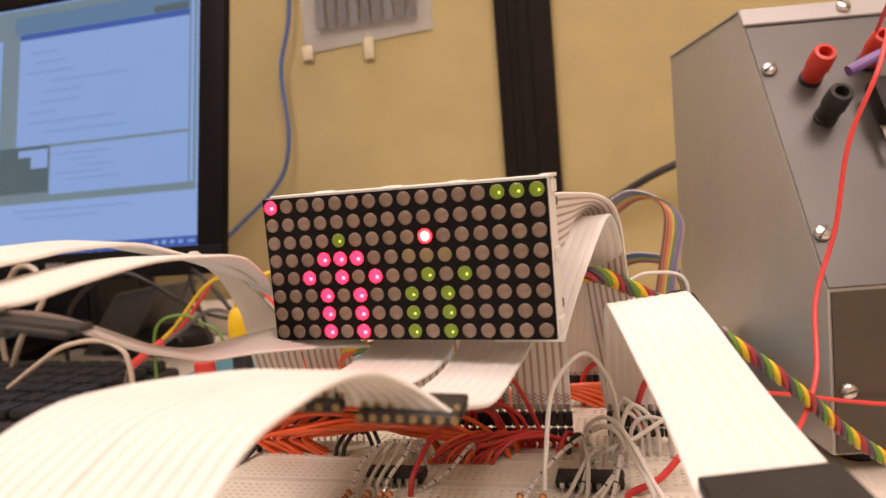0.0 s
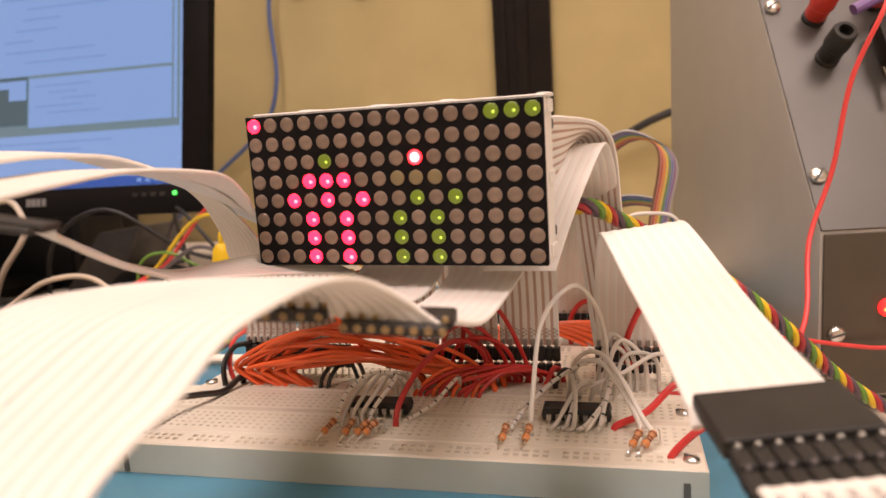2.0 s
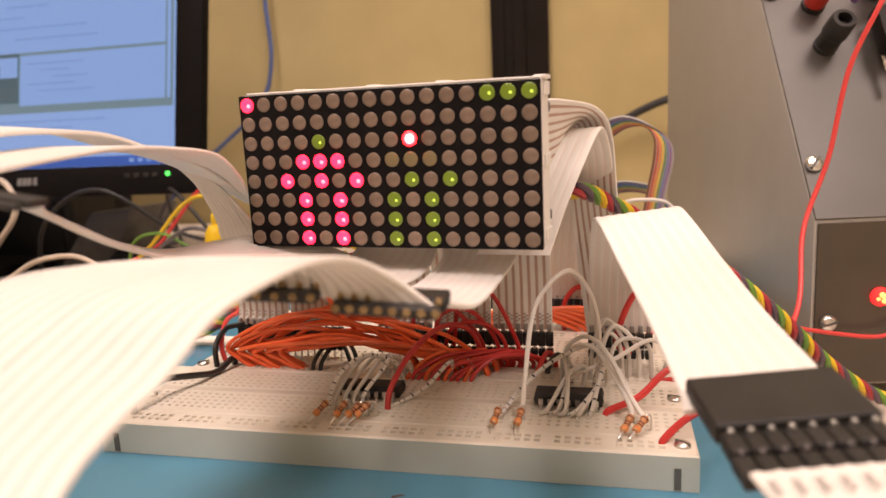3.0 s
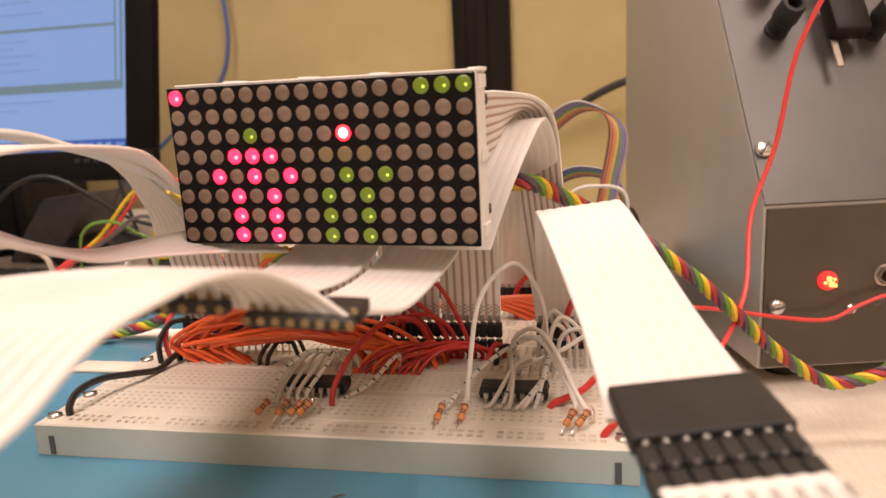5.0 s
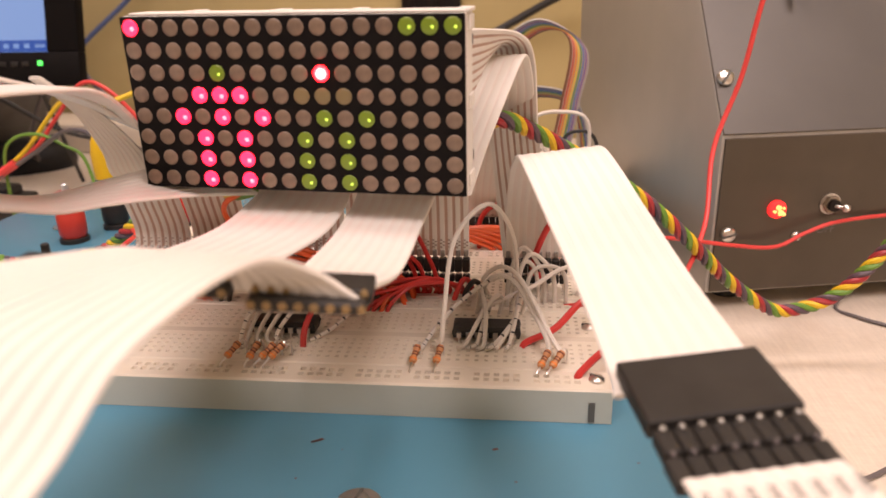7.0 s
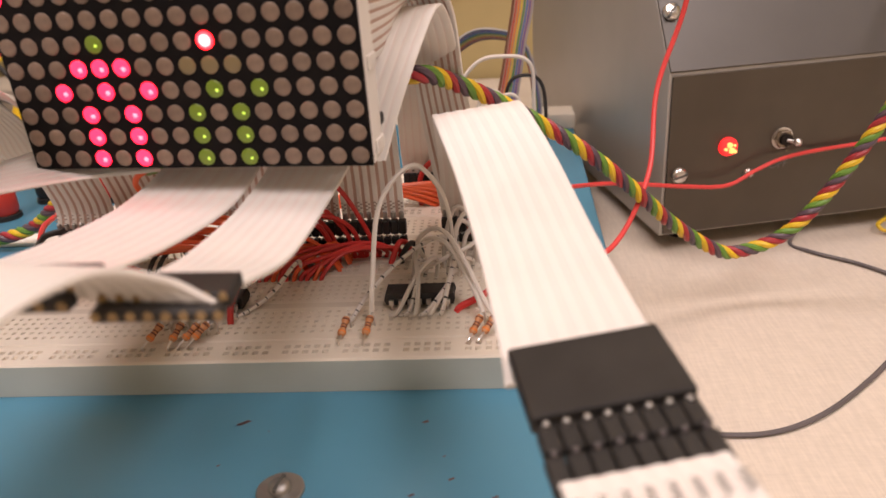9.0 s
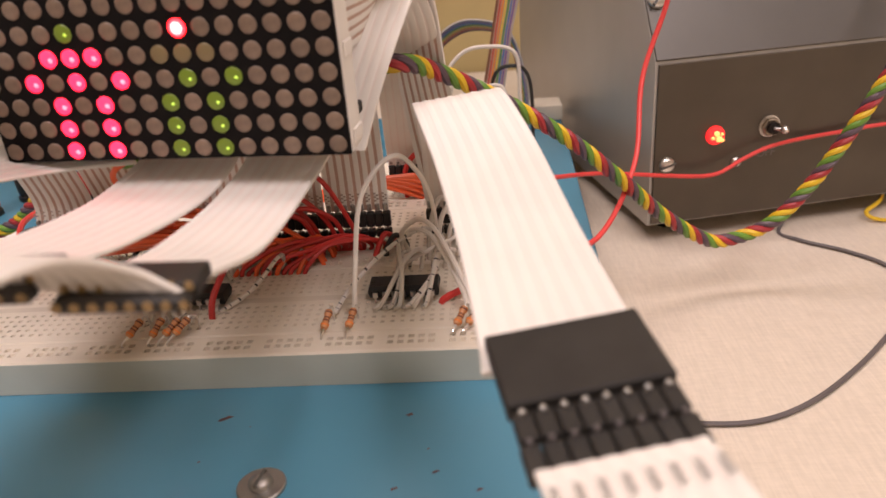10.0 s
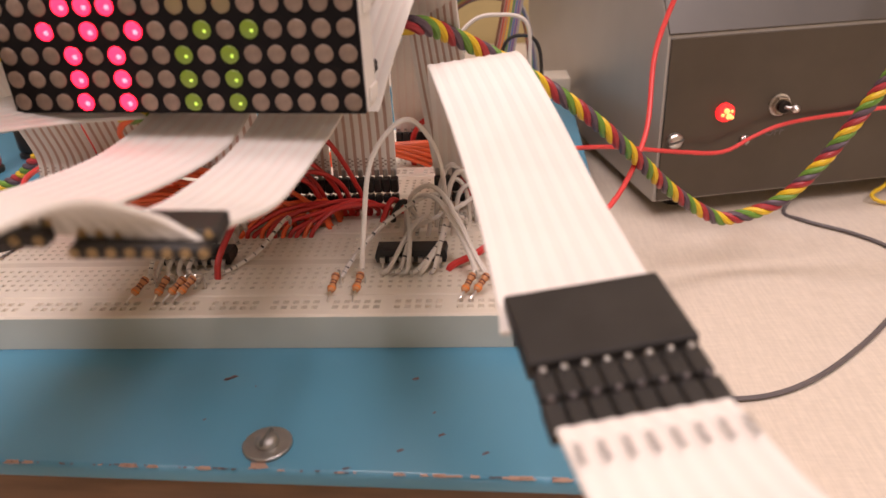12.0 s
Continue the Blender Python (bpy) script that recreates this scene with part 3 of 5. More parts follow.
def socket_strip(name, x0, x1, y0, y1, columns, rows, h=0.00056, depth=0.0004):
    """One strip: a body with square sockets sunk into its top at the crossings of columns and rows."""
    xs, ys = [x0 + 0.0006], [y0 + 0.0004]
    for c in columns:
        xs += [c - h, c + h]
    for r in rows:
        ys += [r - h, r + h]
    xs.append(x1 - 0.0006)
    ys.append(y1 - 0.0004)
    verts, faces, mats = [], [], []
    top = BOARD_Z
    idx = {}
    for i, x in enumerate(xs):
        for j, y in enumerate(ys):
            idx[i, j] = len(verts)
            verts.append((x, y, top))
    for i in range(len(xs) - 1):
        for j in range(len(ys) - 1):
            q = [idx[i, j], idx[i + 1, j], idx[i + 1, j + 1], idx[i, j + 1]]
            if i % 2 == 1 and j % 2 == 1:
                k = len(verts)
                cx, cy = (xs[i] + xs[i + 1]) / 2, (ys[j] + ys[j + 1]) / 2
                for v in q:
                    verts.append((cx + (verts[v][0] - cx) * 0.7, cy + (verts[v][1] - cy) * 0.7, top - depth))
                for a in range(4):
                    faces.append((q[a], q[(a + 1) % 4], k + (a + 1) % 4, k + a))
                    mats.append(1)
                faces.append((k, k + 1, k + 2, k + 3))
                mats.append(1)
            else:
                faces.append(q)
                mats.append(0)
    n, m = len(xs) - 1, len(ys) - 1
    c = [idx[0, 0], idx[n, 0], idx[n, m], idx[0, m]]
    loops = [[idx[i, 0] for i in range(n + 1)], [idx[n, j] for j in range(m + 1)], [idx[i, m] for i in range(n, -1, -1)], [idx[0, j] for j in range(m, -1, -1)]]
    k = len(verts)
    ring = ((x0, y0), (x1, y0), (x1, y1), (x0, y1))
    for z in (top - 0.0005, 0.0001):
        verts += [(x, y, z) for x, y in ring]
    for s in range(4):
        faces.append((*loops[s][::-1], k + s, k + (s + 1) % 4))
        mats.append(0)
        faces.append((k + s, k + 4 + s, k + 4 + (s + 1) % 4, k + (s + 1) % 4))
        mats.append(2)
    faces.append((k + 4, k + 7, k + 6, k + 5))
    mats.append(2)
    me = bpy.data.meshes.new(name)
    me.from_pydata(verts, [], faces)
    for mm in (M_BOARD, M_PIT, M_BOARDSHADE):
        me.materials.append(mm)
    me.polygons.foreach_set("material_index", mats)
    me.update()
    return part(name, me, None, board)


BUSX = [0.0093 + 0.01524 * g + PITCH * i for g in range(10) for i in range(5)]
TERMX = [0.0037 + PITCH * i for i in range(63)]


def term_rows(centre):
    return [centre + s * (0.00381 + PITCH * k) for s, ks in ((-1, range(4, -1, -1)), (1, range(5))) for k in ks]


socket_strip("bus_strip", 0, 0.165, 0, 0.0094, BUSX, [0.0037, 0.0062], 0.00078, 0.0007)
socket_strip("terminal_strip", 0, 0.165, 0.0095, 0.0455, TERMX, term_rows(0.0275))
socket_strip("bus_strip", 0, 0.165, 0.0456, 0.0549, BUSX, [0.0490, 0.0515], 0.00078, 0.0007)
socket_strip("terminal_strip", 0, 0.165, 0.0550, 0.0910, TERMX, term_rows(0.0730))
socket_strip("bus_strip", 0, 0.165, 0.0911, 0.1004, BUSX, [0.0945, 0.0970], 0.00078, 0.0007)
socket_strip("terminal_strip", 0, 0.165, 0.1005, 0.1365, TERMX, term_rows(0.1185))
socket_strip("bus_strip", 0, 0.165, 0.1366, 0.1460, BUSX, [0.1400, 0.1425], 0.00078, 0.0007)
for x in (0.0042, 0.1592):
    # Dark bar on the board's face, painted as a shaded slot.
    part("clip_slot", box(x, -0.00025, 0.0005, x + 0.0016, 0.0004, 0.0060), M_SLOT, board)
for cy in (0.0275, 0.0730, 0.1185):
    # Flush strip without a recess: only its darker colour gives the groove's shade.
    part("centre_groove_shade", box(0.0012, cy - 0.0013, BOARD_Z - 0.00005, 0.1638, cy + 0.0013, BOARD_Z + 0.00004), M_PIT, board)
for x, y in ((0.0030, 0.0050), (0.1615, 0.0050), (0.0030, 0.0200), (0.1620, 0.0350), (0.0030, 0.0500), (0.0062, 0.0625), (0.0030, 0.0950), (0.1620, 0.095)):
    slotted_screw("board_screw", 0, 0, 0, 0.0021, 0, "", parent=board, m=pose(x, y, BOARD_Z - 0.0003, 0, 0, 140 * x / 0.165 + 900 * y))


# chips
def chip_package(x0, pins, y=0.0275, label="black dual in-line chip plugged into the breadboard"):
    n = pins // 2
    length = n * PITCH + 0.0015
    x1 = x0 + length
    zb = BOARD_Z + 0.0010
    root = thing("chip", None, None, label, "chip", group="chips on the breadboard")
    b = bmesh.new()
    w0, w1 = 0.0033, 0.0029
    prof = [(-w1, 0), (-w0, 0.0017), (-w1, 0.0034), (w1, 0.0034), (w0, 0.0017), (w1, 0)]
    ends = [[b.verts.new((x + e * (0.0004 if abs(z - 0.0017) > 0.001 else 0), y + a, zb + z)) for a, z in prof] for x, e in ((x0, 1), (x1, -1))]
    for i in range(6):
        b.faces.new((ends[0][i], ends[0][(i + 1) % 6], ends[1][(i + 1) % 6], ends[1][i]))
    b.faces.new(ends[0][::-1])
    b.faces.new(ends[1])
    part("body", b, M_IC, root)
    notch = lathe([(0.0008, 0), (0.0008, 0.00012)], 20)
    part("notch", notch, M_BLACK, root, at=pose(x0 + 0.0013, y, zb + 0.0034))
    pin = bmesh.new()
    for s in (1,):
        box(-0.00065, -0.0040, zb + 0.0004, 0.00065, -0.0037, zb + 0.0019, bm=pin)
        box(-0.00065, -0.0037, zb + 0.0015, 0.00065, -0.0032, zb + 0.0019, bm=pin)
        box(-0.00028, -0.0040, BOARD_Z - 0.001, 0.00028, -0.0037, zb + 0.0004, bm=pin)
    me = finish(pin, "pin", M_STEEL, None)
    for i in range(n):
        px = x0 + length / 2 + (i - (n - 1) / 2) * PITCH
        part("pin", me, None, root, at=pose(px, y, 0))
        part("pin", me, None, root, at=pose(px, y, 0, 0, 0, 180))
    return root


chip_package(0.1232, 14)
chip_package(0.0645, 14)
chip_package(0.1195, 16, 0.1185, "black dual in-line chip behind the ribbon cables")
chip_package(0.1390, 14, 0.1185, "black dual in-line chip behind the ribbon cables")
chip_package(0.062, 20, 0.1185, "black dual in-line chip behind the ribbon cables")


# header plugs with ribbon cables rising from them
stamp = bmesh.new()
for dx, dz in ((-0.0004, 0.0012), (0.0004, 0.0006), (-0.0004, 0.0), (0.0004, -0.0006), (-0.0004, -0.0012)):
    box(dx - 0.00034, -0.00006, dz - 0.00022, dx + 0.00034, 0.00002, dz + 0.00022, bm=stamp)
stamp = finish(stamp, "stamped_mark", material("worn_print", (0.36, 0.30, 0.25), 0.6), None)


def header(x0, pins, y, label):
    root = thing("header_plug", None, None, label, "connector", group="header plugs")
    w = pins * PITCH
    low = finish(box(-PITCH / 2 + 0.00010, -0.00125, BOARD_Z + 0.0030, PITCH / 2 - 0.00010, 0.00125, BOARD_Z + 0.0056, 0.0004, 1), "pin_block", M_BLACK)
    high = finish(box(-PITCH / 2 + 0.00008, -0.0013, BOARD_Z + 0.0066, PITCH / 2 - 0.00008, 0.0013, BOARD_Z + 0.0112, 0.0003, 1), "socket_block", M_BLACK)
    for i in range(pins):
        part("pin_block", low, None, root, at=pose(x0 + (i + 0.5) * PITCH, y, 0))
        part("socket_block", high, None, root, at=pose(x0 + (i + 0.5) * PITCH, y, 0))
    pin = finish(box(-0.00032, -0.00032, BOARD_Z - 0.001, 0.00032, 0.00032, BOARD_Z + 0.0068), "pin", M_STEEL, None)
    crimp = finish(box(-0.0007, -0.0005, BOARD_Z + 0.0117, 0.0007, 0.0005, BOARD_Z + 0.0142, 0.0003, 1), "crimp", M_ZINC, None)
    for i in range(pins):
        part("pin", pin, None, root, at=pose(x0 + (i + 0.5) * PITCH, y, 0))
        part("crimp", crimp, None, root, at=pose(x0 + (i + 0.5) * PITCH, y - 0.0006, 0))
        part("stamped_mark", stamp, None, root, "grey strain mark above a crimp", at=pose(x0 + (i + 0.5) * PITCH, y - 0.00062, BOARD_Z + 0.0163))
    return root


HY = 0.0615
W8 = 8 * PITCH
for x0, n in ((0.0115, 8), (0.0320, 8), (0.0650, 8), (0.0853, 8), (0.1056, 8), (0.1370, 8)):
    header(x0, n, HY, "black header plug with silver pins on the breadboard")
for x0 in (0.030, 0.095, 0.1200):
    header(x0, 8, 0.1075, "black header plug at the back of the breadboard")

# ---------------------------------------------------------------- LED matrix
MATRIX = pose(0.0923, -0.0043, 0.0795, 1.5, 0.3, -5.0)
matrix = thing("led_matrix", None, None, "sixteen by eight LED matrix showing pink and green figures", "display", at=MATRIX)
MW, MH, MD = 0.0380, 0.0190, 0.0095
for s in (-1, 1):
    x0, x1 = (-MW, -0.00006) if s < 0 else (0.00006, MW)
    b = box(x0, 0.0012, -MH, x1, MD, MH, 0.0003, 1)
    part("housing", b, M_HOUSING, matrix, "white plastic module housing")
for x, z in ((-0.0235, MH), (-0.004, MH), (0.0135, MH), (MW - 0.002, MH)):
    part("lug", box(x, 0.0020, z, x + 0.0028, MD - 0.001, z + 0.0009, 0.0002, 1), M_HOUSING, matrix)
part("moulding_ridge", box(-MW + 0.0015, 0.0014, MH, MW - 0.0002, MD - 0.0005, MH + 0.0006, 0.0002, 1), M_HOUSING, matrix)
for z in (-0.0175, -0.0005, 0.0155):
    part("lug", box(MW, 0.0030, z, MW + 0.0006, MD - 0.001, z + 0.0030, 0.0002, 1), M_HOUSING, matrix)
for z in (-0.0128, 0.0128):
    part("pin_header", box(-0.035, MD, z - 0.00125, 0.0375, MD + 0.0050, z + 0.00125, 0.0003, 1), M_BLACK, matrix, "black pin header on the back")
part("face", box(-MW + 0.0001, 0.0, -MH + 0.0001, MW - 0.0001, 0.00118, MH - 0.0001, 0.00012, 1), M_FACE, matrix, "matt black front face")
R_LED = 0.00178
dome = [(R_LED, 0.0), (R_LED, 0.00012), (R_LED * 0.96, 0.00022), (R_LED * 0.82, 0.00032), (R_LED * 0.55, 0.00040), (R_LED * 0.28, 0.00044), (R_LED * 0.08, 0.00045)]
looks = {k: finish(lathe(dome, 20), "led_" + k, m) for k, m in (("off", M_LENS), ("red", M_RED), ("hot", M_REDHOT), ("green", M_GREEN), ("amber", M_AMBER))}
core = [(R_LED * 0.30, 0.0), (R_LED * 0.28, 0.00008), (R_LED * 0.19, 0.00015), (R_LED * 0.08, 0.00018)]
cores = {"red": finish(lathe(core, 12), "glow", M_REDCORE), "hot": finish(lathe([(r * 2.2, z) for r, z in core], 14), "glow", M_HOTCORE), "green": finish(lathe([(r * 0.65, z) for r, z in core], 12), "glow", M_GREENCORE)}
LIT = {(0, 0): "red", (2, 9): "hot"}
for row, cols in ((3, (3, 4, 5)), (4, (2, 4, 6)), (5, (3, 5)), (6, (3, 5)), (7, (3, 5))):
    LIT.update({(row, c): "red" for c in cols})
for row, cols in ((0, (13, 14, 15)), (2, (4,)), (4, (9, 11)), (5, (8, 10)), (6, (8, 10)), (7, (8, 10))):
    LIT.update({(row, c): "green" for c in cols})
LIT.update({(3, c): "amber" for c in (8, 9, 10)})
LED_STEP = 0.00474
for row in range(8):
    for col in range(16):
        kind = LIT.get((row, col), "off")
        at = pose((col - 7.5) * LED_STEP, 0, (3.5 - row) * LED_STEP, 90, 0, 0)
        led = part("led", looks[kind], None, matrix, {"red": "glowing pink-red LED dot", "hot": "bright red LED dot", "green": "glowing green LED dot", "amber": "faint amber LED dot"}.get(kind, ""), at=at)
        if kind in cores:
            part("glow", cores[kind], None, led, at=pose(0.0001, 0, 0.00040) if kind == "hot" else pose(0.0006, -0.0002, 0.00037, 2, 8, 0))


# ---------------------------------------------------------------- ribbon cables
def lift(x0, y, n=8):
    """The two edges of a cable of n strands where it leaves a header."""
    return ((x0, y, BOARD_Z + 0.0120), (x0 + n * PITCH, y, BOARD_Z + 0.0120))


GREY = "white flat ribbon cable standing in a header plug"
for x0 in (0.0115, 0.0320):
    ribbon("ribbon_cable", [lift(x0, HY), ((x0, HY + 0.001, 0.030), (x0 + W8, HY + 0.001, 0.030)), ((x0 + 0.004, 0.050, 0.050), (x0 + W8 + 0.004, 0.050, 0.050)),
                            ((x0 + 0.030, 0.020, 0.064), (x0 + W8 + 0.030, 0.020, 0.064)), ((x0 + 0.045, 0.0085, 0.067), (x0 + W8 + 0.045, 0.0085, 0.067))], 8, GREY)
for x0, dx in ((0.0650, 0.0), (0.0853, 0.0), (0.1056, 0.0)):
    ribbon("ribbon_cable", [lift(x0, HY), ((x0, HY, 0.040), (x0 + W8, HY, 0.040)), ((x0 + dx, 0.055, 0.065), (x0 + W8 + dx, 0.055, 0.065)),
                            ((x0 + dx, 0.035, 0.088), (x0 + W8 + dx, 0.035, 0.088)), ((x0 + dx, 0.0085, 0.091), (x0 + W8 + dx, 0.0085, 0.091))], 8, GREY)

# the cable that rises at the board's end and drops to a plug in the foreground
ribbon("ribbon_cable", [lift(0.1370, HY), ((0.1372, 0.058, 0.038), (0.1575, 0.058, 0.038)), ((0.1380, 0.042, 0.0525), (0.1588, 0.042, 0.0540)), ((0.1392, 0.026, 0.0608), (0.1602, 0.026, 0.0632)),
                        ((0.1405, 0.0125, 0.0645), (0.1614, 0.0120, 0.0672)), ((0.1430, 0.003, 0.0618), (0.1645, 0.004, 0.0640)), ((0.1462, -0.008, 0.0570), (0.1682, -0.007, 0.0588)),
                        ((0.1510, -0.035, 0.0522), (0.1724, -0.0330, 0.0536)), ((0.1542, -0.0600, 0.0486), (0.1764, -0.0562, 0.0500)), ((0.1546, -0.0650, 0.0470), (0.1772, -0.0612, 0.0484))], 8,
       "white flat ribbon cable falling to a black plug", web=M_WEBPALE, fill=0.34)

# plug pair at its end
plug = thing("cable_plug", None, None, "black eight-way plug joining two white ribbon cables", "connector")
A, B = Vector((0.1560, -0.0618, 0.0494)), Vector((0.1760, -0.0582, 0.0508))
ahead = Vector((0.0050, -0.0205, -0.0020)).normalized()
xax = (B - A).normalized()
up = xax.cross(-ahead).normalized()
fwd = up.cross(xax)
PM = Matrix((xax, fwd, up)).transposed().to_4x4()
PM.translation = (A + B) / 2
plug.matrix_basis = PM
HW = W8 / 2
part("female_housing", box(-HW - 0.0003, -0.0132, -0.0014, HW + 0.0003, 0.0005, 0.0016, 0.0003, 1), M_BLACK, plug)
pin = finish(lathe([(0.00055, 0.0), (0.00062, 0.0003), (0.0005, 0.0009), (0.0002, 0.0011)], 10), "solder_tip", M_ZINC)
for i in range(8):
    x = -HW + (i + 0.5) * PITCH
    part("solder_tip", pin, None, plug, at=pose(x, -0.0142, 0.0006) @ Matrix.Diagonal((0.85, 0.85, 0.85, 1)))
    part("pin_block", box(x - 0.00119, -0.0181, -0.0016, x + 0.00119, -0.0137, 0.0008, 0.00025, 1), M_BLACK, plug)
    part("tail_block", box(x * 1.03 - 0.00116, -0.0232, -0.0016, x * 1.03 + 0.00124, -0.0184, 0.0003, 0.00025, 1), M_BLACK, plug)
    part("pin_tip", finish(lathe([(0.0004, 0), (0.0004, 0.0005), (0.0002, 0.0007)], 8), "pin_tip", M_GREYWIRE), None, plug, at=pose(x * 1.02, -0.0184, 0.0003))


def on_plug(x, y, z=0.0):
    return tuple(PM @ Vector((x, y, z)))


ribbon("ribbon_cable", [(on_plug(-HW, -0.0228, 0.0004), on_plug(HW, -0.0228, 0.0004)), (on_plug(-HW + 0.0005, -0.033, 0.0010), on_plug(HW + 0.0012, -0.033, 0.0010)), (on_plug(-HW + 0.002, -0.050, 0.0), on_plug(HW + 0.004, -0.050, 0.0)),
                        (on_plug(-HW + 0.004, -0.075, -0.02), on_plug(HW + 0.004, -0.075, -0.02)), (on_plug(-HW + 0.006, -0.10, -0.062), on_plug(HW + 0.006, -0.10, -0.062))], 8,
       "white flat ribbon cable with grey stamped marks", web=M_WEBPALE, fill=0.34)
mark = bmesh.new()
rungs = []
for i in range(7):
    cx, cy = (0.00052 if i % 2 else -0.00052), 0.0015 - 0.0005 * i
    rungs.append([mark.verts.new((cx + w, cy, z)) for w, z in ((-0.0002, 0.0), (0.0002, 0.0), (0.0002, 0.00008), (-0.0002, 0.00008))])
for p, q in zip(rungs, rungs[1:]):
    for i in range(4):
        mark.faces.new((p[i], p[(i + 1) % 4], q[(i + 1) % 4], q[i]))
mark.faces.new(rungs[0][::-1])
mark.faces.new(rungs[-1])
mark = finish(mark, "stamped_mark", M_PRINT, None)
for i in range(8):
    part("stamped_mark", mark, None, plug, "grey stamped strain mark", at=pose(-HW + (i + 0.5) * PITCH + 0.0003, -0.0275, 0.00190, -4, 0, 0) @ Matrix.Diagonal((0.85, 1.0, 1, 1)))

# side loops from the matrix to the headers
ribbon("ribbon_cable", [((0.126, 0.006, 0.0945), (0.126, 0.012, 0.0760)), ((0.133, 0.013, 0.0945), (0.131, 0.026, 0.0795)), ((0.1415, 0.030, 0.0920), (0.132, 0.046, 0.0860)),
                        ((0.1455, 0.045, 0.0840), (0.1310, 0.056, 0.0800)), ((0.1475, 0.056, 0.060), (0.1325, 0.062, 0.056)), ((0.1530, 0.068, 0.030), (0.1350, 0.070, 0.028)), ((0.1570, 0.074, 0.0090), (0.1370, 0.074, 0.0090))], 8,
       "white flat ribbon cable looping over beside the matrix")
ribbon("ribbon_cable", [((0.1110, 0.0115, 0.0560), (0.1300, 0.0100, 0.0560)), ((0.1150, 0.0130, 0.0660), (0.1342, 0.0150, 0.0680)), ((0.1205, 0.0190, 0.0790), (0.1392, 0.0230, 0.0800)), ((0.1235, 0.0260, 0.0855), (0.1424, 0.0305, 0.0863)), ((0.1255, 0.0380, 0.0850), (0.1440, 0.0410, 0.0842)),
                        ((0.1270, 0.0500, 0.0750), (0.1452, 0.0520, 0.0730)), ((0.1240, 0.0750, 0.0550), (0.1430, 0.0750, 0.0530)), ((0.1203, 0.1020, 0.0320), (0.1405, 0.1015, 0.0320)), ((0.1200, 0.1075, 0.0205), (0.1403, 0.1075, 0.0205))], 8,
       "white flat ribbon cable folded beside the matrix", web=M_WEBPALE, fill=0.46)

# cables to the left
LEFT = "white flat ribbon cable arching away from the matrix"
ribbon("ribbon_cable", [((0.000, -0.195, TABLE_Z + 0.003), (0.018, -0.195, TABLE_Z + 0.003)), ((0.010, -0.165, 0.035), (0.028, -0.165, 0.035)), ((0.0280, -0.130, 0.0768), (0.0460, -0.127, 0.0760)), ((0.0395, -0.0980, 0.0857), (0.0572, -0.0955, 0.0846)), ((0.0384, -0.0829, 0.0863), (0.0563, -0.0806, 0.0852)),
                        ((0.0373, -0.0685, 0.0872), (0.0553, -0.0679, 0.0863)), ((0.0371, -0.0478, 0.0882), (0.0550, -0.0487, 0.0876)), ((0.0385, -0.0300, 0.0872), (0.0573, -0.0346, 0.0870)), ((0.0400, -0.0101, 0.0848), (0.0587, -0.0205, 0.0850)),
                        ((0.0427, 0.0045, 0.0798), (0.0570, -0.0088, 0.0795)), ((0.0425, 0.0155, 0.0737), (0.0545, 0.0030, 0.0728)), ((0.0520, 0.0260, 0.0670), (0.0640, 0.0125, 0.0660))], 8, LEFT, web=M_WEBPALE, fill=0.40)
ribbon("ribbon_cable", [((-0.020, -0.185, TABLE_Z + 0.003), (-0.002, -0.185, TABLE_Z + 0.003)), ((-0.008, -0.150, 0.040), (0.010, -0.150, 0.040)), ((0.0130, -0.1120, 0.0830), (0.0310, -0.1100, 0.0818)), ((0.0240, -0.0829, 0.0908), (0.0420, -0.0806, 0.0896)), ((0.0230, -0.0665, 0.0920), (0.0409, -0.0644, 0.0908)), ((0.0223, -0.0526, 0.0928), (0.0403, -0.0519, 0.0914)),
                        ((0.0223, -0.0331, 0.0922), (0.0402, -0.0331, 0.0905)), ((0.0245, -0.0171, 0.0886), (0.0421, -0.0201, 0.0868)), ((0.0285, 0.0040, 0.0828), (0.0440, -0.0030, 0.0815)), ((0.0340, 0.0220, 0.0735), (0.0480, 0.0110, 0.0725)), ((0.0440, 0.0320, 0.0650), (0.0580, 0.0220, 0.0640))], 8, LEFT, web=M_WEBPALE, fill=0.40)
ribbon("ribbon_cable", [((0.0270, 0.0040, 0.0855), (0.0310, 0.0020, 0.0857)), ((0.0290, 0.0076, 0.0818), (0.0330, 0.0062, 0.0819)), ((0.0328, 0.0095, 0.0767), (0.0388, 0.0096, 0.0770)), ((0.0355, 0.0104, 0.0709), (0.0433, 0.0117, 0.0717)), ((0.0376, 0.0107, 0.0658), (0.0474, 0.0129, 0.0657)),
                        ((0.0388, 0.0104, 0.0610), (0.0506, 0.0133, 0.0593)), ((0.0420, 0.0130, 0.0560), (0.0560, 0.0170, 0.0550))], 8, "white flat ribbon cable hanging from the arched cable", web=M_WEBPALE, fill=0.42)
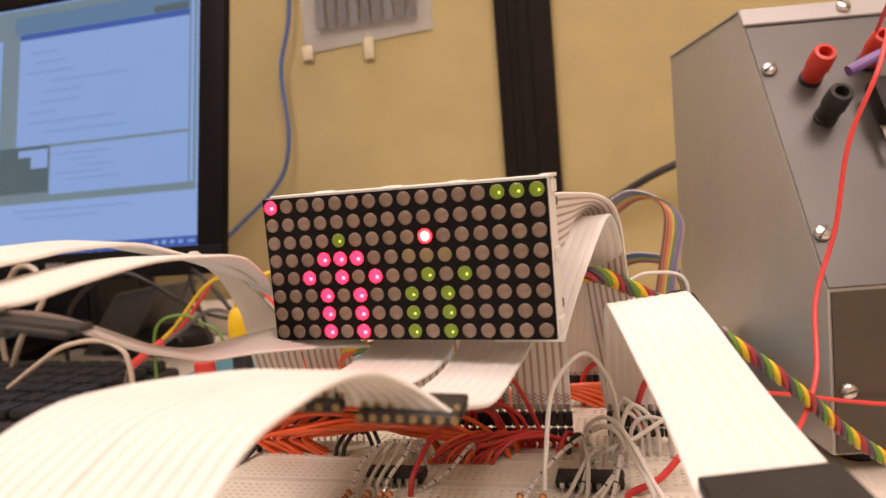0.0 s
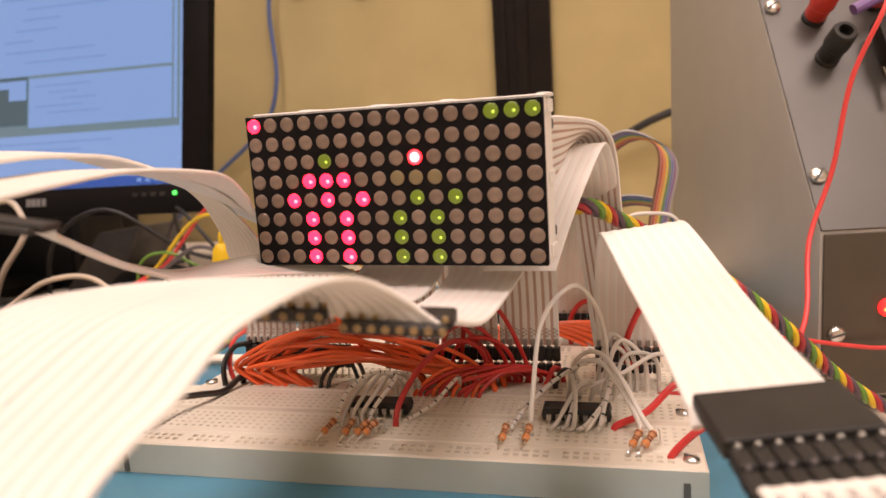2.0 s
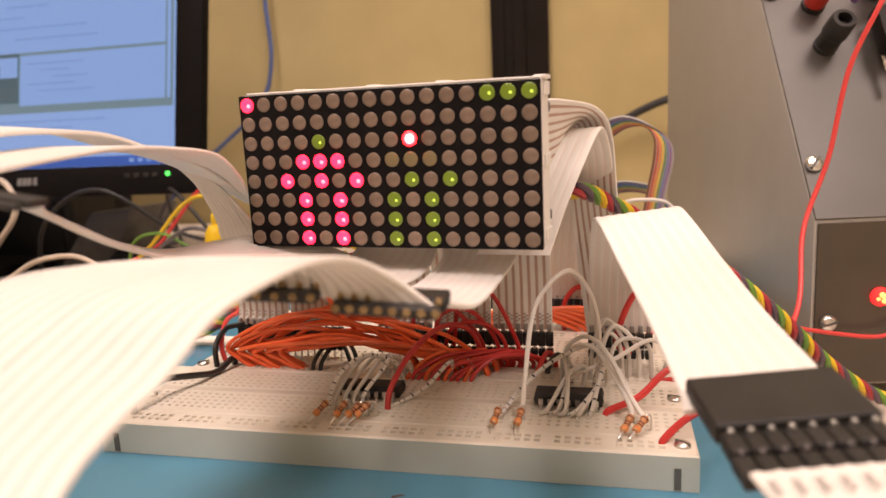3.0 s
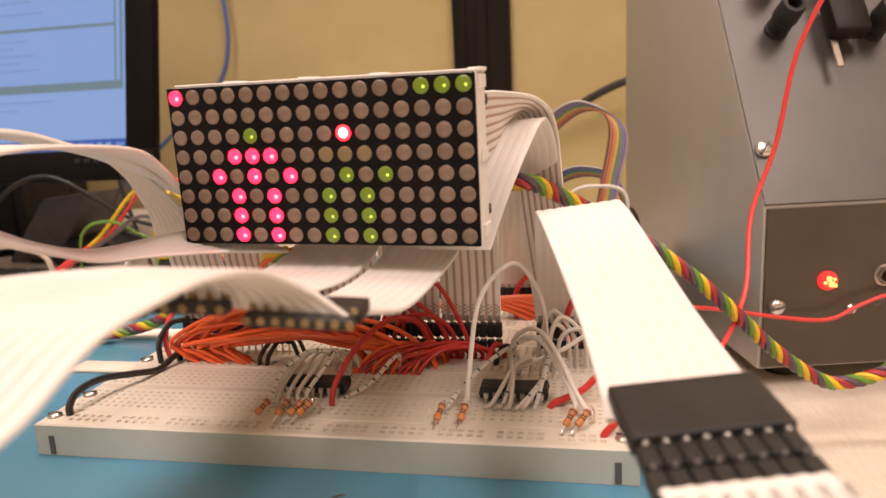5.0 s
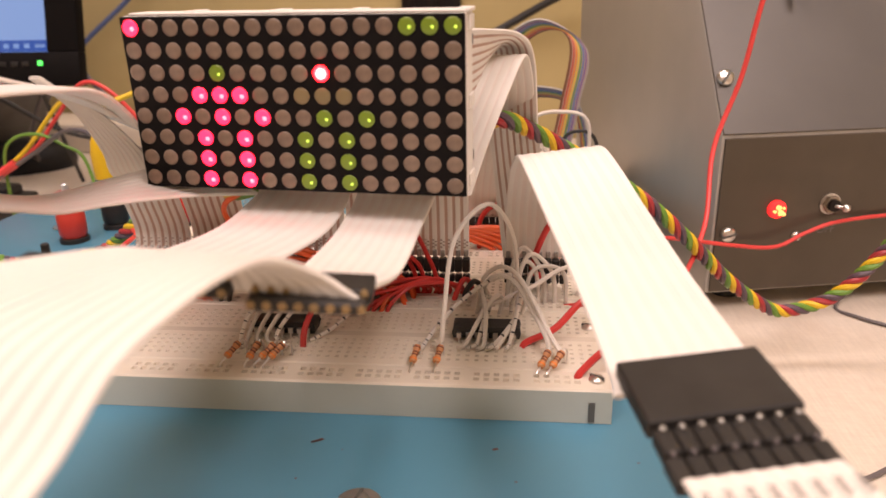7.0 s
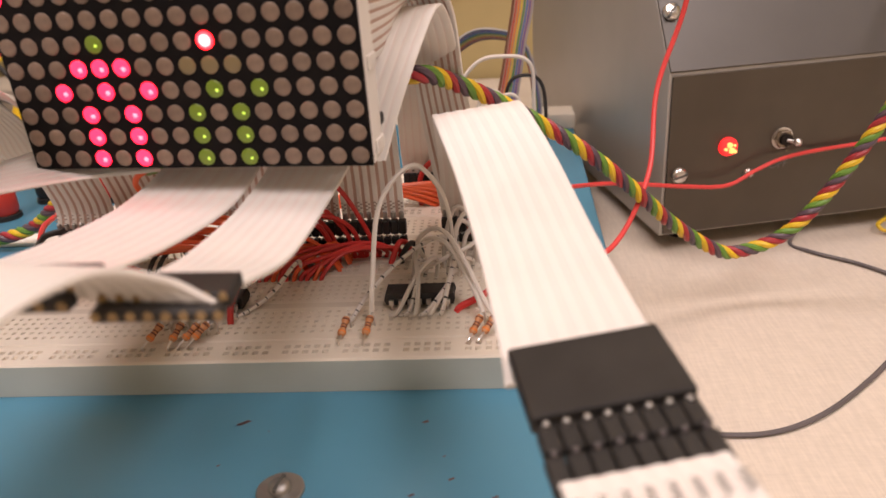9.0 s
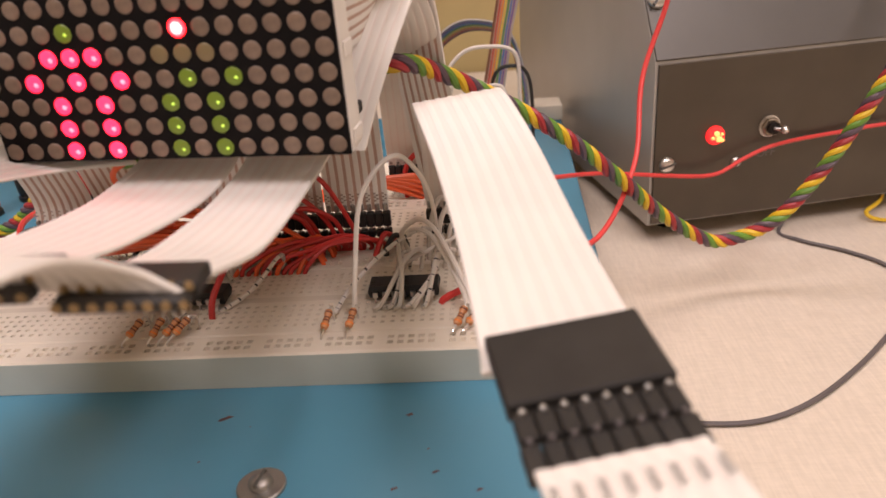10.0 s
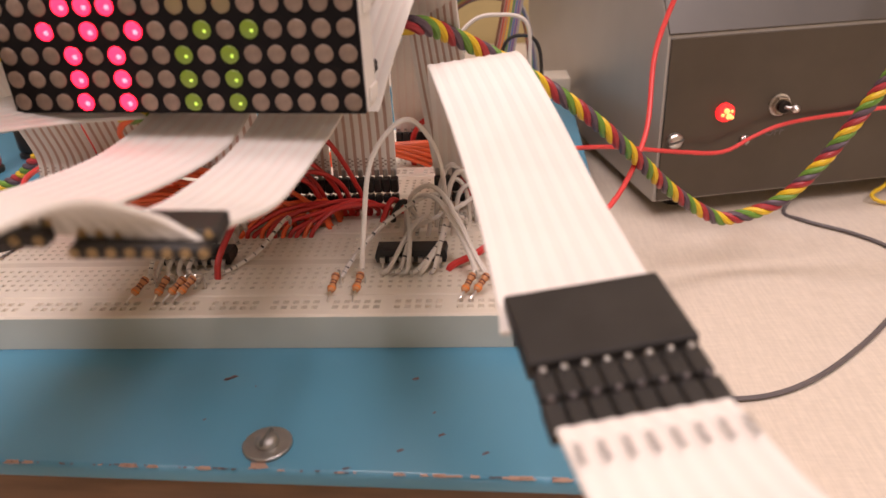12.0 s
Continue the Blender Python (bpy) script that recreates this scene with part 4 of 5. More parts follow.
ribbon("ribbon_cable", [((0.0520, -0.0855, 0.0840), (0.0690, -0.0835, 0.0810)), ((0.0455, -0.0715, 0.0820), (0.0600, -0.0735, 0.0784)), ((0.0420, -0.0583, 0.0782), (0.0545, -0.0620, 0.0743)), ((0.0380, -0.0433, 0.0726), (0.0515, -0.0499, 0.0696)), ((0.0362, -0.0282, 0.0662), (0.0495, -0.0379, 0.0657)), ((0.0384, -0.0146, 0.0622), (0.0500, -0.0266, 0.0619)),
                        ((0.0440, 0.0020, 0.0618), (0.0547, -0.0164, 0.0607)), ((0.0520, 0.0150, 0.0618), (0.0650, -0.0020, 0.0585)), ((0.0620, 0.0220, 0.0580), (0.0770, 0.0100, 0.0560))], 8, "white flat ribbon cable sagging below the matrix", web=M_WEBPALE, fill=0.40)


def bar_plug(a, c, label, contacts=8, brass=True):
    m = frame_of(a, c)
    if not brass:
        m = m @ Matrix.Diagonal((1.0, 0.7, 0.55, 1.0))
    length = (Vector(c) - Vector(a)).length
    root = thing("cable_plug", None, None, label, "connector", at=m)
    part("housing", box(-length / 2, -0.0032, -0.0011, length / 2, 0.0032, 0.0011, 0.0003, 1), M_BLACK, root)
    part("pin_strip", box(-length / 2 + 0.0004, -0.0062, -0.0014, length / 2 - 0.0006, -0.0036, 0.0004, 0.0004, 1), M_BLACK, root)
    tip = finish(lathe([(0.0005, 0), (0.0006, 0.0004), (0.0003, 0.001)], 8), "solder_tip", M_CONNPRINT)
    ring = finish(lathe([(0.00062, 0), (0.00062, 0.0002), (0.0004, 0.0003), (0.00025, 0.0001)], 12), "contact", M_CONNPRINT)
    for i in range(contacts if brass else 0):
        part("solder_tip", tip, None, root, at=pose(-length / 2 + (i + 0.5) * length / contacts, -0.0034, 0.0003))
        part("contact", ring, None, root, "round brass contact in the plug's end", at=pose(-length / 2 + (i + 0.5) * length / contacts, -0.0061, -0.0004, 90, 0, 0))
    return root


bar_plug((0.0508, -0.0882, 0.0846), (0.0695, -0.0850, 0.0812), "dark plug at the end of the sagging ribbon cable", brass=False)
cord("plug_lead", [(0.061, -0.089, 0.0822), (0.054, -0.105, 0.0800), (0.030, -0.130, 0.060), (-0.01, -0.160, 0.020), (-0.04, -0.18, TABLE_Z + 0.001)], 0.0008, M_BLACKWIRE, "thin black lead from a cable plug")

# cables under the matrix, their plugs and the cables towards the camera
UNDER = "white flat ribbon cable coming out under the matrix"
ribbon("ribbon_cable", [((0.071, 0.030, 0.060), (0.0945, 0.030, 0.060)), ((0.0740, 0.020, 0.0555), (0.0985, 0.021, 0.0550)), ((0.0753, -0.010, 0.0543), (0.1012, -0.010, 0.0544)), ((0.0760, -0.043, 0.0593), (0.0998, -0.042, 0.0584)), ((0.0770, -0.0635, 0.0650), (0.0985, -0.0630, 0.0640))], 8, UNDER, web=M_WEBPALE, fill=0.38)
ribbon("ribbon_cable", [((0.0960, 0.030, 0.060), (0.1195, 0.030, 0.059)), ((0.0992, 0.021, 0.0540), (0.1205, 0.022, 0.0538)), ((0.1018, -0.010, 0.0539), (0.1203, -0.008, 0.0532)), ((0.1040, -0.042, 0.0578), (0.1212, -0.040, 0.0560)), ((0.1060, -0.0625, 0.0630), (0.1205, -0.0610, 0.0615))], 8, UNDER, web=M_WEBPALE, fill=0.38)
bar_plug((0.0700, -0.0675, 0.0667), (0.1035, -0.0662, 0.0656), "dark twelve-way plug between ribbon cables", 12)
bar_plug((0.1045, -0.0665, 0.0642), (0.1212, -0.0648, 0.0630), "dark eight-way plug between ribbon cables")
FRONT = "white flat ribbon cable reaching towards the desk's front"
NEAR = [(0.1203, -0.0690, 0.0634), (0.1160, -0.0705, 0.0672), (0.1116, -0.0761, 0.0714), (0.1092, -0.0856, 0.0730), (0.1069, -0.0948, 0.0721), (0.1053, -0.1020, 0.0704),
        (0.1044, -0.1102, 0.0665), (0.1035, -0.1173, 0.0642), (0.1030, -0.1248, 0.0600), (0.1010, -0.1500, 0.0400), (0.1000, -0.1900, TABLE_Z + 0.003)]
WIDE = [(0.0830, -0.0695, 0.0662), (0.0860, -0.0690, 0.0690), (0.0883, -0.0710, 0.0707), (0.0817, -0.0770, 0.0716), (0.0742, -0.0850, 0.0722), (0.0698, -0.0945, 0.0720),
        (0.0680, -0.1065, 0.0686), (0.0681, -0.1173, 0.0633), (0.0690, -0.1267, 0.0597), (0.0670, -0.1500, 0.0400), (0.0660, -0.1900, TABLE_Z + 0.003)]


def across(k):
    """A line along the pair of cables, k of the way from one outer edge to the other."""
    return [tuple(Vector(a).lerp(Vector(b), k)) for a, b in zip(NEAR, WIDE)]


ribbon("ribbon_cable", list(zip(across(0.499), across(0.0))), 8, FRONT, web=M_WEBSHADE, fill=0.43)
ribbon("ribbon_cable", list(zip(across(1.0), across(0.501))), 8, FRONT, web=M_WEBSHADE, fill=0.43)

# rainbow ribbon behind the board
ribbon("rainbow_cable", [((0.090, 0.215, 0.040), (0.090, 0.205, 0.050)), ((0.130, 0.205, 0.068), (0.128, 0.198, 0.078)), ((0.152, 0.200, 0.0840), (0.150, 0.194, 0.0900)), ((0.1640, 0.195, 0.0790), (0.1730, 0.201, 0.0750)), ((0.1600, 0.190, 0.0500), (0.1700, 0.198, 0.0500)),
                         ((0.154, 0.185, 0.022), (0.165, 0.195, 0.022)), ((0.150, 0.18, 0.002), (0.161, 0.19, 0.002))], 8, "rainbow-striped flat cable folded over behind the breadboard", RAINBOW, "")
ribbon("rainbow_cable", [((0.115, 0.225, 0.020), (0.115, 0.215, 0.030)), ((0.140, 0.222, 0.046), (0.140, 0.214, 0.054)), ((0.158, 0.222, 0.050), (0.158, 0.213, 0.056)), ((0.170, 0.222, 0.042), (0.171, 0.214, 0.048)), ((0.174, 0.222, 0.020), (0.178, 0.215, 0.022)), ((0.172, 0.222, 0.002), (0.178, 0.216, 0.002))], 8,
       "rainbow-striped flat cable lying behind the breadboard", RAINBOW, "")


# ---------------------------------------------------------------- power supply box
A12 = 12.0
PSU = pose(0.2233, 0.1426, 0, 0, 0, A12)
psu = thing("power_supply", None, None, "grey metal bench power supply with sloped front panel", "power supply", at=PSU)
PW, PD, ZB, ZE, ZT, SL = 0.26, 0.205, -0.0245, 0.0450, 0.1735, 0.080
b = bmesh.new()
prof = [(0, ZB), (0, ZE), (SL, ZT), (PD, ZT), (PD, ZB)]
ends = [[b.verts.new((x, y, z)) for y, z in prof] for x in (0, PW)]
for i in range(5):
    b.faces.new((ends[0][i], ends[0][(i + 1) % 5], ends[1][(i + 1) % 5], ends[1][i]))
b.faces.new(ends[0][::-1])
b.faces.new(ends[1])
bmesh.ops.bevel(b, geom=list(b.edges), offset=0.0007, segments=2, affect="EDGES", profile=0.5)
part("case", b, M_PSU, psu)
part("lower_panel", box(0.0012, -0.0011, ZB + 0.001, PW - 0.0012, -0.0002, ZE - 0.001, 0.0003, 1), M_PANEL, psu, "dark grey lower front panel")
slope_len = math.hypot(SL, ZT - ZE)
SLOPE = pose(0, 0, ZE) @ pose(0, 0, 0, math.degrees(math.atan2(ZT - ZE, SL)), 0, 0)
part("sloped_panel", box(0.0004, 0.0002, -0.0004, PW - 0.0004, slope_len - 0.011, 0.0009, 0.0002, 1), M_PSUTOP, psu, "satin sloped instrument panel", at=SLOPE)
part("top_lip", box(-0.0006, slope_len - 0.0098, -0.0002, PW + 0.0006, slope_len + 0.0006, 0.0018, 0.0005, 1), M_LIP, psu, "folded top lip", at=SLOPE)
# Dark strip laid in the gap as painted shade.
part("lip_gap_shade", box(0.0010, slope_len - 0.0109, -0.0004, PW - 0.001, slope_len - 0.0099, 0.0004), M_SHADOWGAP, psu, at=SLOPE)
part("cover", box(-0.0008, SL - 0.001, ZT + 0.0001, PW + 0.0008, PD, ZT + 0.0014, 0.0004, 1), M_LIP, psu)
for fx in (0.02, PW - 0.02):
    for fy in (0.02, PD - 0.02):
        part("foot", lathe([(0.0075, TABLE_Z), (0.0082, TABLE_Z + 0.001), (0.007, ZB + 0.0004)], 18), M_BLACK, psu, at=pose(fx, fy, 0))


def on_slope(u, v, lift_z=0.0009, turn=0):
    return SLOPE @ pose(u, v, lift_z, 0, 0, turn)


for u, v, t in ((0.0046, 0.0246, 50), (0.0050, 0.1130, 35), (0.049, 0.1475, 120), (0.13, 0.1475, 60), (0.24, 0.0262, 10)):
    slotted_screw("panel_screw", 0, 0, 0, 0.0036, 0, "", parent=psu, m=on_slope(u, v, 0.0012 if v < 0.14 else 0.0019, t))
for x, z, r, t in ((0.0066, 0.0028, 0.0034, 15), (0.0375, 0.0003, 0.0022, 80)):
    slotted_screw("panel_screw", 0, 0, 0, r, 0, "", parent=psu, m=pose(x, -0.0011, z, 90, 0, 0) @ pose(0, 0, 0, 0, 0, t))


def binding_post(mat, parent, m, label, hollow=True):
    root = part("binding_post", lathe([(0.0052, 0), (0.0052, 0.0018), (0.0046, 0.0022)], 20), M_BLACK, parent, label, at=m)
    cap = lathe([(0.0046, 0.0022), (0.0050, 0.0030), (0.0047, 0.0085), (0.0055, 0.0095), (0.0052, 0.0175), (0.0046, 0.0188), (0.0030, 0.0189), (0.0027, 0.0150)], 22)
    part("cap", cap, mat, root)
    return root


binding_post(M_REDCAP, psu, on_slope(0.0220, 0.1056), "red binding post")
binding_post(M_BLACK, psu, on_slope(0.0225, 0.0830), "black binding post")
binding_post(M_REDCAP, psu, on_slope(0.0500, 0.112), "red binding post")
binding_post(M_BLACK, psu, on_slope(0.0640, 0.080), "black binding post")
clip = part("test_clip", box(0.0400, 0.072, 0.006, 0.0560, 0.094, 0.015, 0.002), M_POST, psu, "dark brown plug on the panel", at=SLOPE)
part("blade", box(0.0400, 0.058, 0.0080, 0.0430, 0.0715, 0.0088, 0.0003, 1), M_BRASS, clip, "bare metal blade")
sleeve = part("purple_sleeve", sweep([Vector((0.032, 0.098, 0.014)), Vector((0.042, 0.102, 0.016)), Vector((0.062, 0.110, 0.018))], 0.0026, 10), material("purple_pvc", (0.20, 0.11, 0.32), 0.4), psu, at=SLOPE)
lamp = part("pilot_lamp", lathe([(0.0039, 0), (0.0039, 0.0012), (0.0034, 0.0022), (0.0019, 0.0030), (0.0007, 0.0033)], 20), M_PILOT, psu, "glowing red pilot lamp", at=pose(0.0269, -0.0011, 0.0131, 90, 0, 0))
for gx, gy, gs in ((-0.0021, -0.0004, 0.5), (-0.0006, 0.0012, 0.9), (0.0004, -0.0010, 1.0), (0.0019, -0.0016, 0.6), (0.0016, 0.0010, 0.45)):
    part("glow", lathe([(0.0013 * gs, 0), (0.0013 * gs, 0.0010), (0.0007 * gs, 0.0014)], 9), M_PILOTCORE, lamp, at=pose(gx, gy, 0.0024))
toggle = part("toggle_switch", lathe([(0.0046, 0), (0.0046, 0.0005), (0.0042, 0.0005), (0.0042, 0.0006)], 24), M_STEEL, psu, "chrome toggle switch with hexagon nut", at=pose(0.0509, -0.0011, 0.0141, 90, 0, 0))
part("nut", lathe([(0.0040, 0.0006), (0.0040, 0.0022), (0.0036, 0.0025)], 6), M_BRASS, toggle)
part("bushing", lathe([(0.0026, 0.0022), (0.0026, 0.0040), (0.0021, 0.0043)], 18), M_POST, toggle)
part("lever", sweep([Vector((0, 0, 0.004)), Vector((0.0010, 0.0, 0.0056)), Vector((0.0022, 0.0, 0.0072))], 0.0007, 10), M_STEEL, toggle)
part("lever_tip", lathe([(0.0006, -0.0016), (0.0015, -0.0008), (0.0017, 0.0), (0.0015, 0.0008), (0.0006, 0.0016)], 20), M_STEEL, toggle, at=pose(0.0024, 0, 0.0075))
legend = bpy.data.curves.new("legend", "FONT")
legend.body, legend.size, legend.align_x, legend.extrude = "OFF", 0.0048, "CENTER", 0.00006
legend.materials.append(M_PRINT)
lg = new("legend", legend)
bpy.context.view_layer.update()
me = bpy.data.meshes.new_from_object(lg.evaluated_get(bpy.context.evaluated_depsgraph_get()))
bpy.data.objects.remove(lg)
me.materials.clear()
me.materials.append(M_PRINT)
part("legend", me, None, psu, "dark printed word OFF", at=pose(0.0506, -0.0013, 0.0013, 90, 0, 0))

# wires of the power supply
cord("red_lead", [(0.262, 0.205, 0.152), (0.252, 0.150, 0.158), (0.238, 0.120, 0.130), (0.2265, 0.118, 0.103), (0.2205, 0.116, 0.072), (0.2112, 0.108, 0.047), (0.2060, 0.090, 0.022), (0.190, 0.064, 0.007), (0.172, 0.052, 0.010), (0.155, 0.050, 0.0075)],
     0.0009, M_PINKRED, "coral red insulated lead hanging from the power supply")
cord("red_lead", [(0.150, 0.085, 0.0085), (0.165, 0.092, 0.016), (0.182, 0.102, 0.0145), (0.202, 0.120, 0.0085), (0.230, 0.134, 0.0010), (0.249, 0.140, -0.0015), (0.262, 0.144, 0.0035), (0.275, 0.147, 0.0075), (0.30, 0.155, 0.0085), (0.34, 0.16, 0.010), (0.42, 0.17, 0.0), (0.46, 0.15, TABLE_Z + 0.001)],
     0.00085, M_PINKRED, "thin red insulated lead crossing the power supply front")
cord("grey_lead", [(0.300, 0.165, TABLE_Z + 0.012), (0.282, 0.1500, TABLE_Z + 0.001), (0.2860, 0.1380, TABLE_Z + 0.001), (0.3005, 0.1244, TABLE_Z + 0.001), (0.3090, 0.1083, TABLE_Z + 0.001), (0.3040, 0.0850, TABLE_Z + 0.001), (0.2816, 0.0596, TABLE_Z + 0.001), (0.2628, 0.0417, TABLE_Z + 0.001), (0.2459, 0.0287, TABLE_Z + 0.001), (0.2307, 0.0217, TABLE_Z + 0.001), (0.2160, 0.0207, TABLE_Z + 0.001), (0.198, 0.024, TABLE_Z + 0.001)],
     0.0008, M_GREYWIRE, "thin grey lead curling over the desk")


cord("yellow_lead", [(0.345, 0.19, TABLE_Z + 0.006), (0.333, 0.168, TABLE_Z + 0.005), (0.322, 0.1575, TABLE_Z + 0.0035), (0.330, 0.154, TABLE_Z + 0.001), (0.36, 0.157, TABLE_Z + 0.001)],
     0.0009, M_YELLOW, "short yellow lead peeping out under the power supply")


# ---------------------------------------------------------------- twisted four-colour cable
def braid(points, label, turn=0.0135, r=0.00115, offset=0.0014):
    run = spline(points, 26)
    lengths = [0.0]
    for a, c in zip(run, run[1:]):
        lengths.append(lengths[-1] + (c - a).length)
    root = thing("twisted_cable", None, None, label, "cable")
    side = (run[1] - run[0]).orthogonal().normalized()
    frames = []
    for i, p in enumerate(run):
        d = (run[min(i + 1, len(run) - 1)] - run[max(i - 1, 0)]).normalized()
        side = (side - d * side.dot(d)).normalized()
        frames.append((p, side.copy(), d.cross(side)))
    for k, mat in enumerate((M_YELLOW, M_GREENW, M_PURPLE, M_MAROON)):
        pts = []
        for (p, s, u), l in zip(frames, lengths):
            a = 2 * math.pi * l / turn + k * math.pi / 2
            pts.append(p + offset * (math.cos(a) * s + math.sin(a) * u))
        part("core", sweep(pts, r, 8), mat, root, {0: "yellow insulated core", 1: "green insulated core", 2: "grey-purple insulated core", 3: "maroon insulated core"}[k])
    return root


braid([(0.108, 0.080, 0.030), (0.120, 0.060, 0.060), (0.134, 0.042, 0.0690), (0.146, 0.054, 0.0630), (0.165, 0.066, 0.0500), (0.183, 0.072, 0.0365), (0.199, 0.078, 0.0215), (0.215, 0.088, 0.0045), (0.230, 0.094, -0.0075), (0.240, 0.097, -0.0115),
       (0.256, 0.099, -0.0070), (0.268, 0.100, 0.0050), (0.280, 0.101, 0.0240), (0.291, 0.103, 0.0440), (0.305, 0.11, 0.068), (0.33, 0.14, 0.095), (0.345, 0.20, 0.118)], "thick twisted cable of yellow, green, maroon and grey wires")
braid([(0.066, 0.104, 0.030), (0.040, 0.100, 0.045), (0.012, 0.092, 0.035), (-0.006, 0.090, 0.020), (-0.020, 0.0945, 0.0100), (-0.034, 0.0945, 0.0055), (-0.050, 0.0910, 0.0040), (-0.066, 0.0945, 0.0040), (-0.084, 0.105, 0.0040), (-0.100, 0.125, 0.004), (-0.118, 0.150, 0.004)],
      "twisted cable of yellow, green and maroon wires on the tray")

# ---------------------------------------------------------------- binding posts on the tray
def tray_post(x, y, mat, label, tall=0.0):
    root = thing("binding_post", None, None, label, "binding post", at=pose(x, y, 0), group="binding posts on the tray")
    part("collar", lathe([(0.0062, 0), (0.0062, 0.002), (0.0050, 0.0024)], 20), M_BLACK, root)
    part("cap", lathe([(0.0050, 0.0022), (0.0058, 0.004), (0.0060, 0.0125), (0.0050, 0.0140), (0.0052, 0.0215 + tall), (0.0044, 0.0230 + tall), (0.0020, 0.0233 + tall)], 22), mat, root)
    part("stud", lathe([(0.0016, 0.0233 + tall), (0.0016, 0.0262 + tall), (0.0012, 0.0266 + tall)], 12), M_STEEL, root)


tray_post(-0.058, 0.131, M_REDCAP, "red plastic binding post on the blue tray")
tray_post(-0.0495, 0.1520, M_BLACK, "black plastic binding post on the blue tray")
banana = thing("banana_plug", None, None, "yellow banana plug pushed into the black binding post", "plug", at=pose(-0.0500, 0.1520, 0.0235))
part("sleeve", lathe([(0.0040, 0.0), (0.0052, 0.0008), (0.0055, 0.012), (0.0046, 0.0185), (0.0030, 0.0215), (0.0016, 0.0222)], 20), M_YELLOWCAP, banana)
part("cable_tail", sweep(spline([(0, 0, 0.021), (0.0005, 0, 0.027), (0.004, 0.006, 0.034), (0.012, 0.020, 0.038)], 6), 0.0013, 8), M_YELLOW, banana)
tray_post(-0.018, 0.150, M_REDCAP, "red plastic binding post near the ribbon cables")
b = lathe([(0.0022, 0), (0.0022, 0.004), (0.0018, 0.0045), (0.0016, 0.009), (0.0010, 0.0094)], 16)
thing("tray_stud", b, M_BLACK, "small black stud on the blue tray", "stud", at=pose(-0.051, 0.101, 0))
thing("paper_scrap", box(-0.045, 0.098, 0.0001, -0.012, 0.108, 0.0018, 0.0006), M_PAPER, "white plastic strip lying on the blue tray", "strip")
thing("paper_scrap", box(-0.038, 0.060, 0.0001, -0.014, 0.070, 0.0012, 0.0004), M_BOARD, "ivory plastic strip lying on the blue tray", "strip")
thing("end_block", box(0.176, 0.232, 0.0001, 0.197, 0.251, 0.0082, 0.0008), M_BOARD, "ivory plastic block on the tray's far corner", "block")

# ---------------------------------------------------------------- loose leads by the monitor
for pts, r, mat, label in (
    ([(-0.085, 0.235, 0.040), (-0.108, 0.240, 0.052), (-0.130, 0.245, 0.045), (-0.152, 0.240, 0.020), (-0.166, 0.231, 0.007), (-0.181, 0.228, -0.004), (-0.186, 0.222, TABLE_Z + 0.002)], 0.0013, M_YELLOW, "yellow test lead bending over the desk"),
    ([(-0.08, 0.25, 0.030), (-0.100, 0.25, 0.052), (-0.118, 0.252, 0.056), (-0.138, 0.252, 0.036), (-0.150, 0.246, 0.020), (-0.164, 0.235, 0.007), (-0.181, 0.2285, -0.005), (-0.187, 0.223, TABLE_Z + 0.002)], 0.0013, M_PINKRED, "red test lead arching over the desk"),
    ([(-0.047, 0.150, 0.027), (-0.075, 0.190, 0.035), (-0.115, 0.225, 0.033), (-0.145, 0.236, 0.018), (-0.166, 0.230, 0.005), (-0.181, 0.2275, -0.005), (-0.186, 0.221, TABLE_Z + 0.002)], 0.0013, M_GREYWIRE, "grey test lead bending over the desk"),
    ([(-0.167, 0.235, TABLE_Z + 0.002), (-0.1650, 0.2350, 0.0120), (-0.1570, 0.2350, 0.0260), (-0.1400, 0.2350, 0.0290), (-0.1260, 0.2350, 0.0230), (-0.1130, 0.2350, 0.0120), (-0.101, 0.225, TABLE_Z + 0.002)], 0.0010, M_GREENW, "green lead curling behind the tray"),
    ([(-0.10, 0.28, TABLE_Z + 0.002), (-0.13, 0.29, 0.010), (-0.17, 0.30, 0.050), (-0.19, 0.32, 0.040), (-0.20, 0.36, TABLE_Z + 0.002)], 0.0016, M_BLACKWIRE, "black cable looped behind the tray"),
    ([(-0.05, 0.29, TABLE_Z + 0.002), (-0.12, 0.31, 0.004), (-0.17, 0.30, 0.020), (-0.22, 0.28, 0.055), (-0.27, 0.28, 0.03), (-0.30, 0.30, TABLE_Z + 0.002)], 0.0016, M_BLACKWIRE, "black cable looped below the monitor"),
    ([(-0.02, 0.30, TABLE_Z + 0.002), (-0.10, 0.33, -0.01), (-0.15, 0.34, 0.03), (-0.20, 0.36, 0.06), (-0.25, 0.38, 0.0), (-0.26, 0.40, TABLE_Z + 0.002)], 0.0020, M_GREYWIRE, "dark grey cable below the monitor"),
    ([(-0.253, 0.20, TABLE_Z + 0.024), (-0.2230, 0.2000, 0.0090), (-0.2040, 0.2000, 0.0180), (-0.1800, 0.2000, 0.0210), (-0.1640, 0.2000, 0.0160), (-0.1580, 0.2000, 0.0050), (-0.156, 0.20, TABLE_Z + 0.002)], 0.0016, M_BEIGEWIRE, "beige cable looped on the desk"),
    ([(-0.34, 0.28, TABLE_Z + 0.002), (-0.31, 0.27, 0.01), (-0.285, 0.27, 0.04), (-0.30, 0.28, 0.062), (-0.33, 0.29, 0.06), (-0.36, 0.30, 0.02), (-0.37, 0.31, TABLE_Z + 0.002)], 0.0022, M_BEIGEWIRE, "beige cable looped below the monitor"),
):
    cord("lead", pts, r, mat, label, "cable")
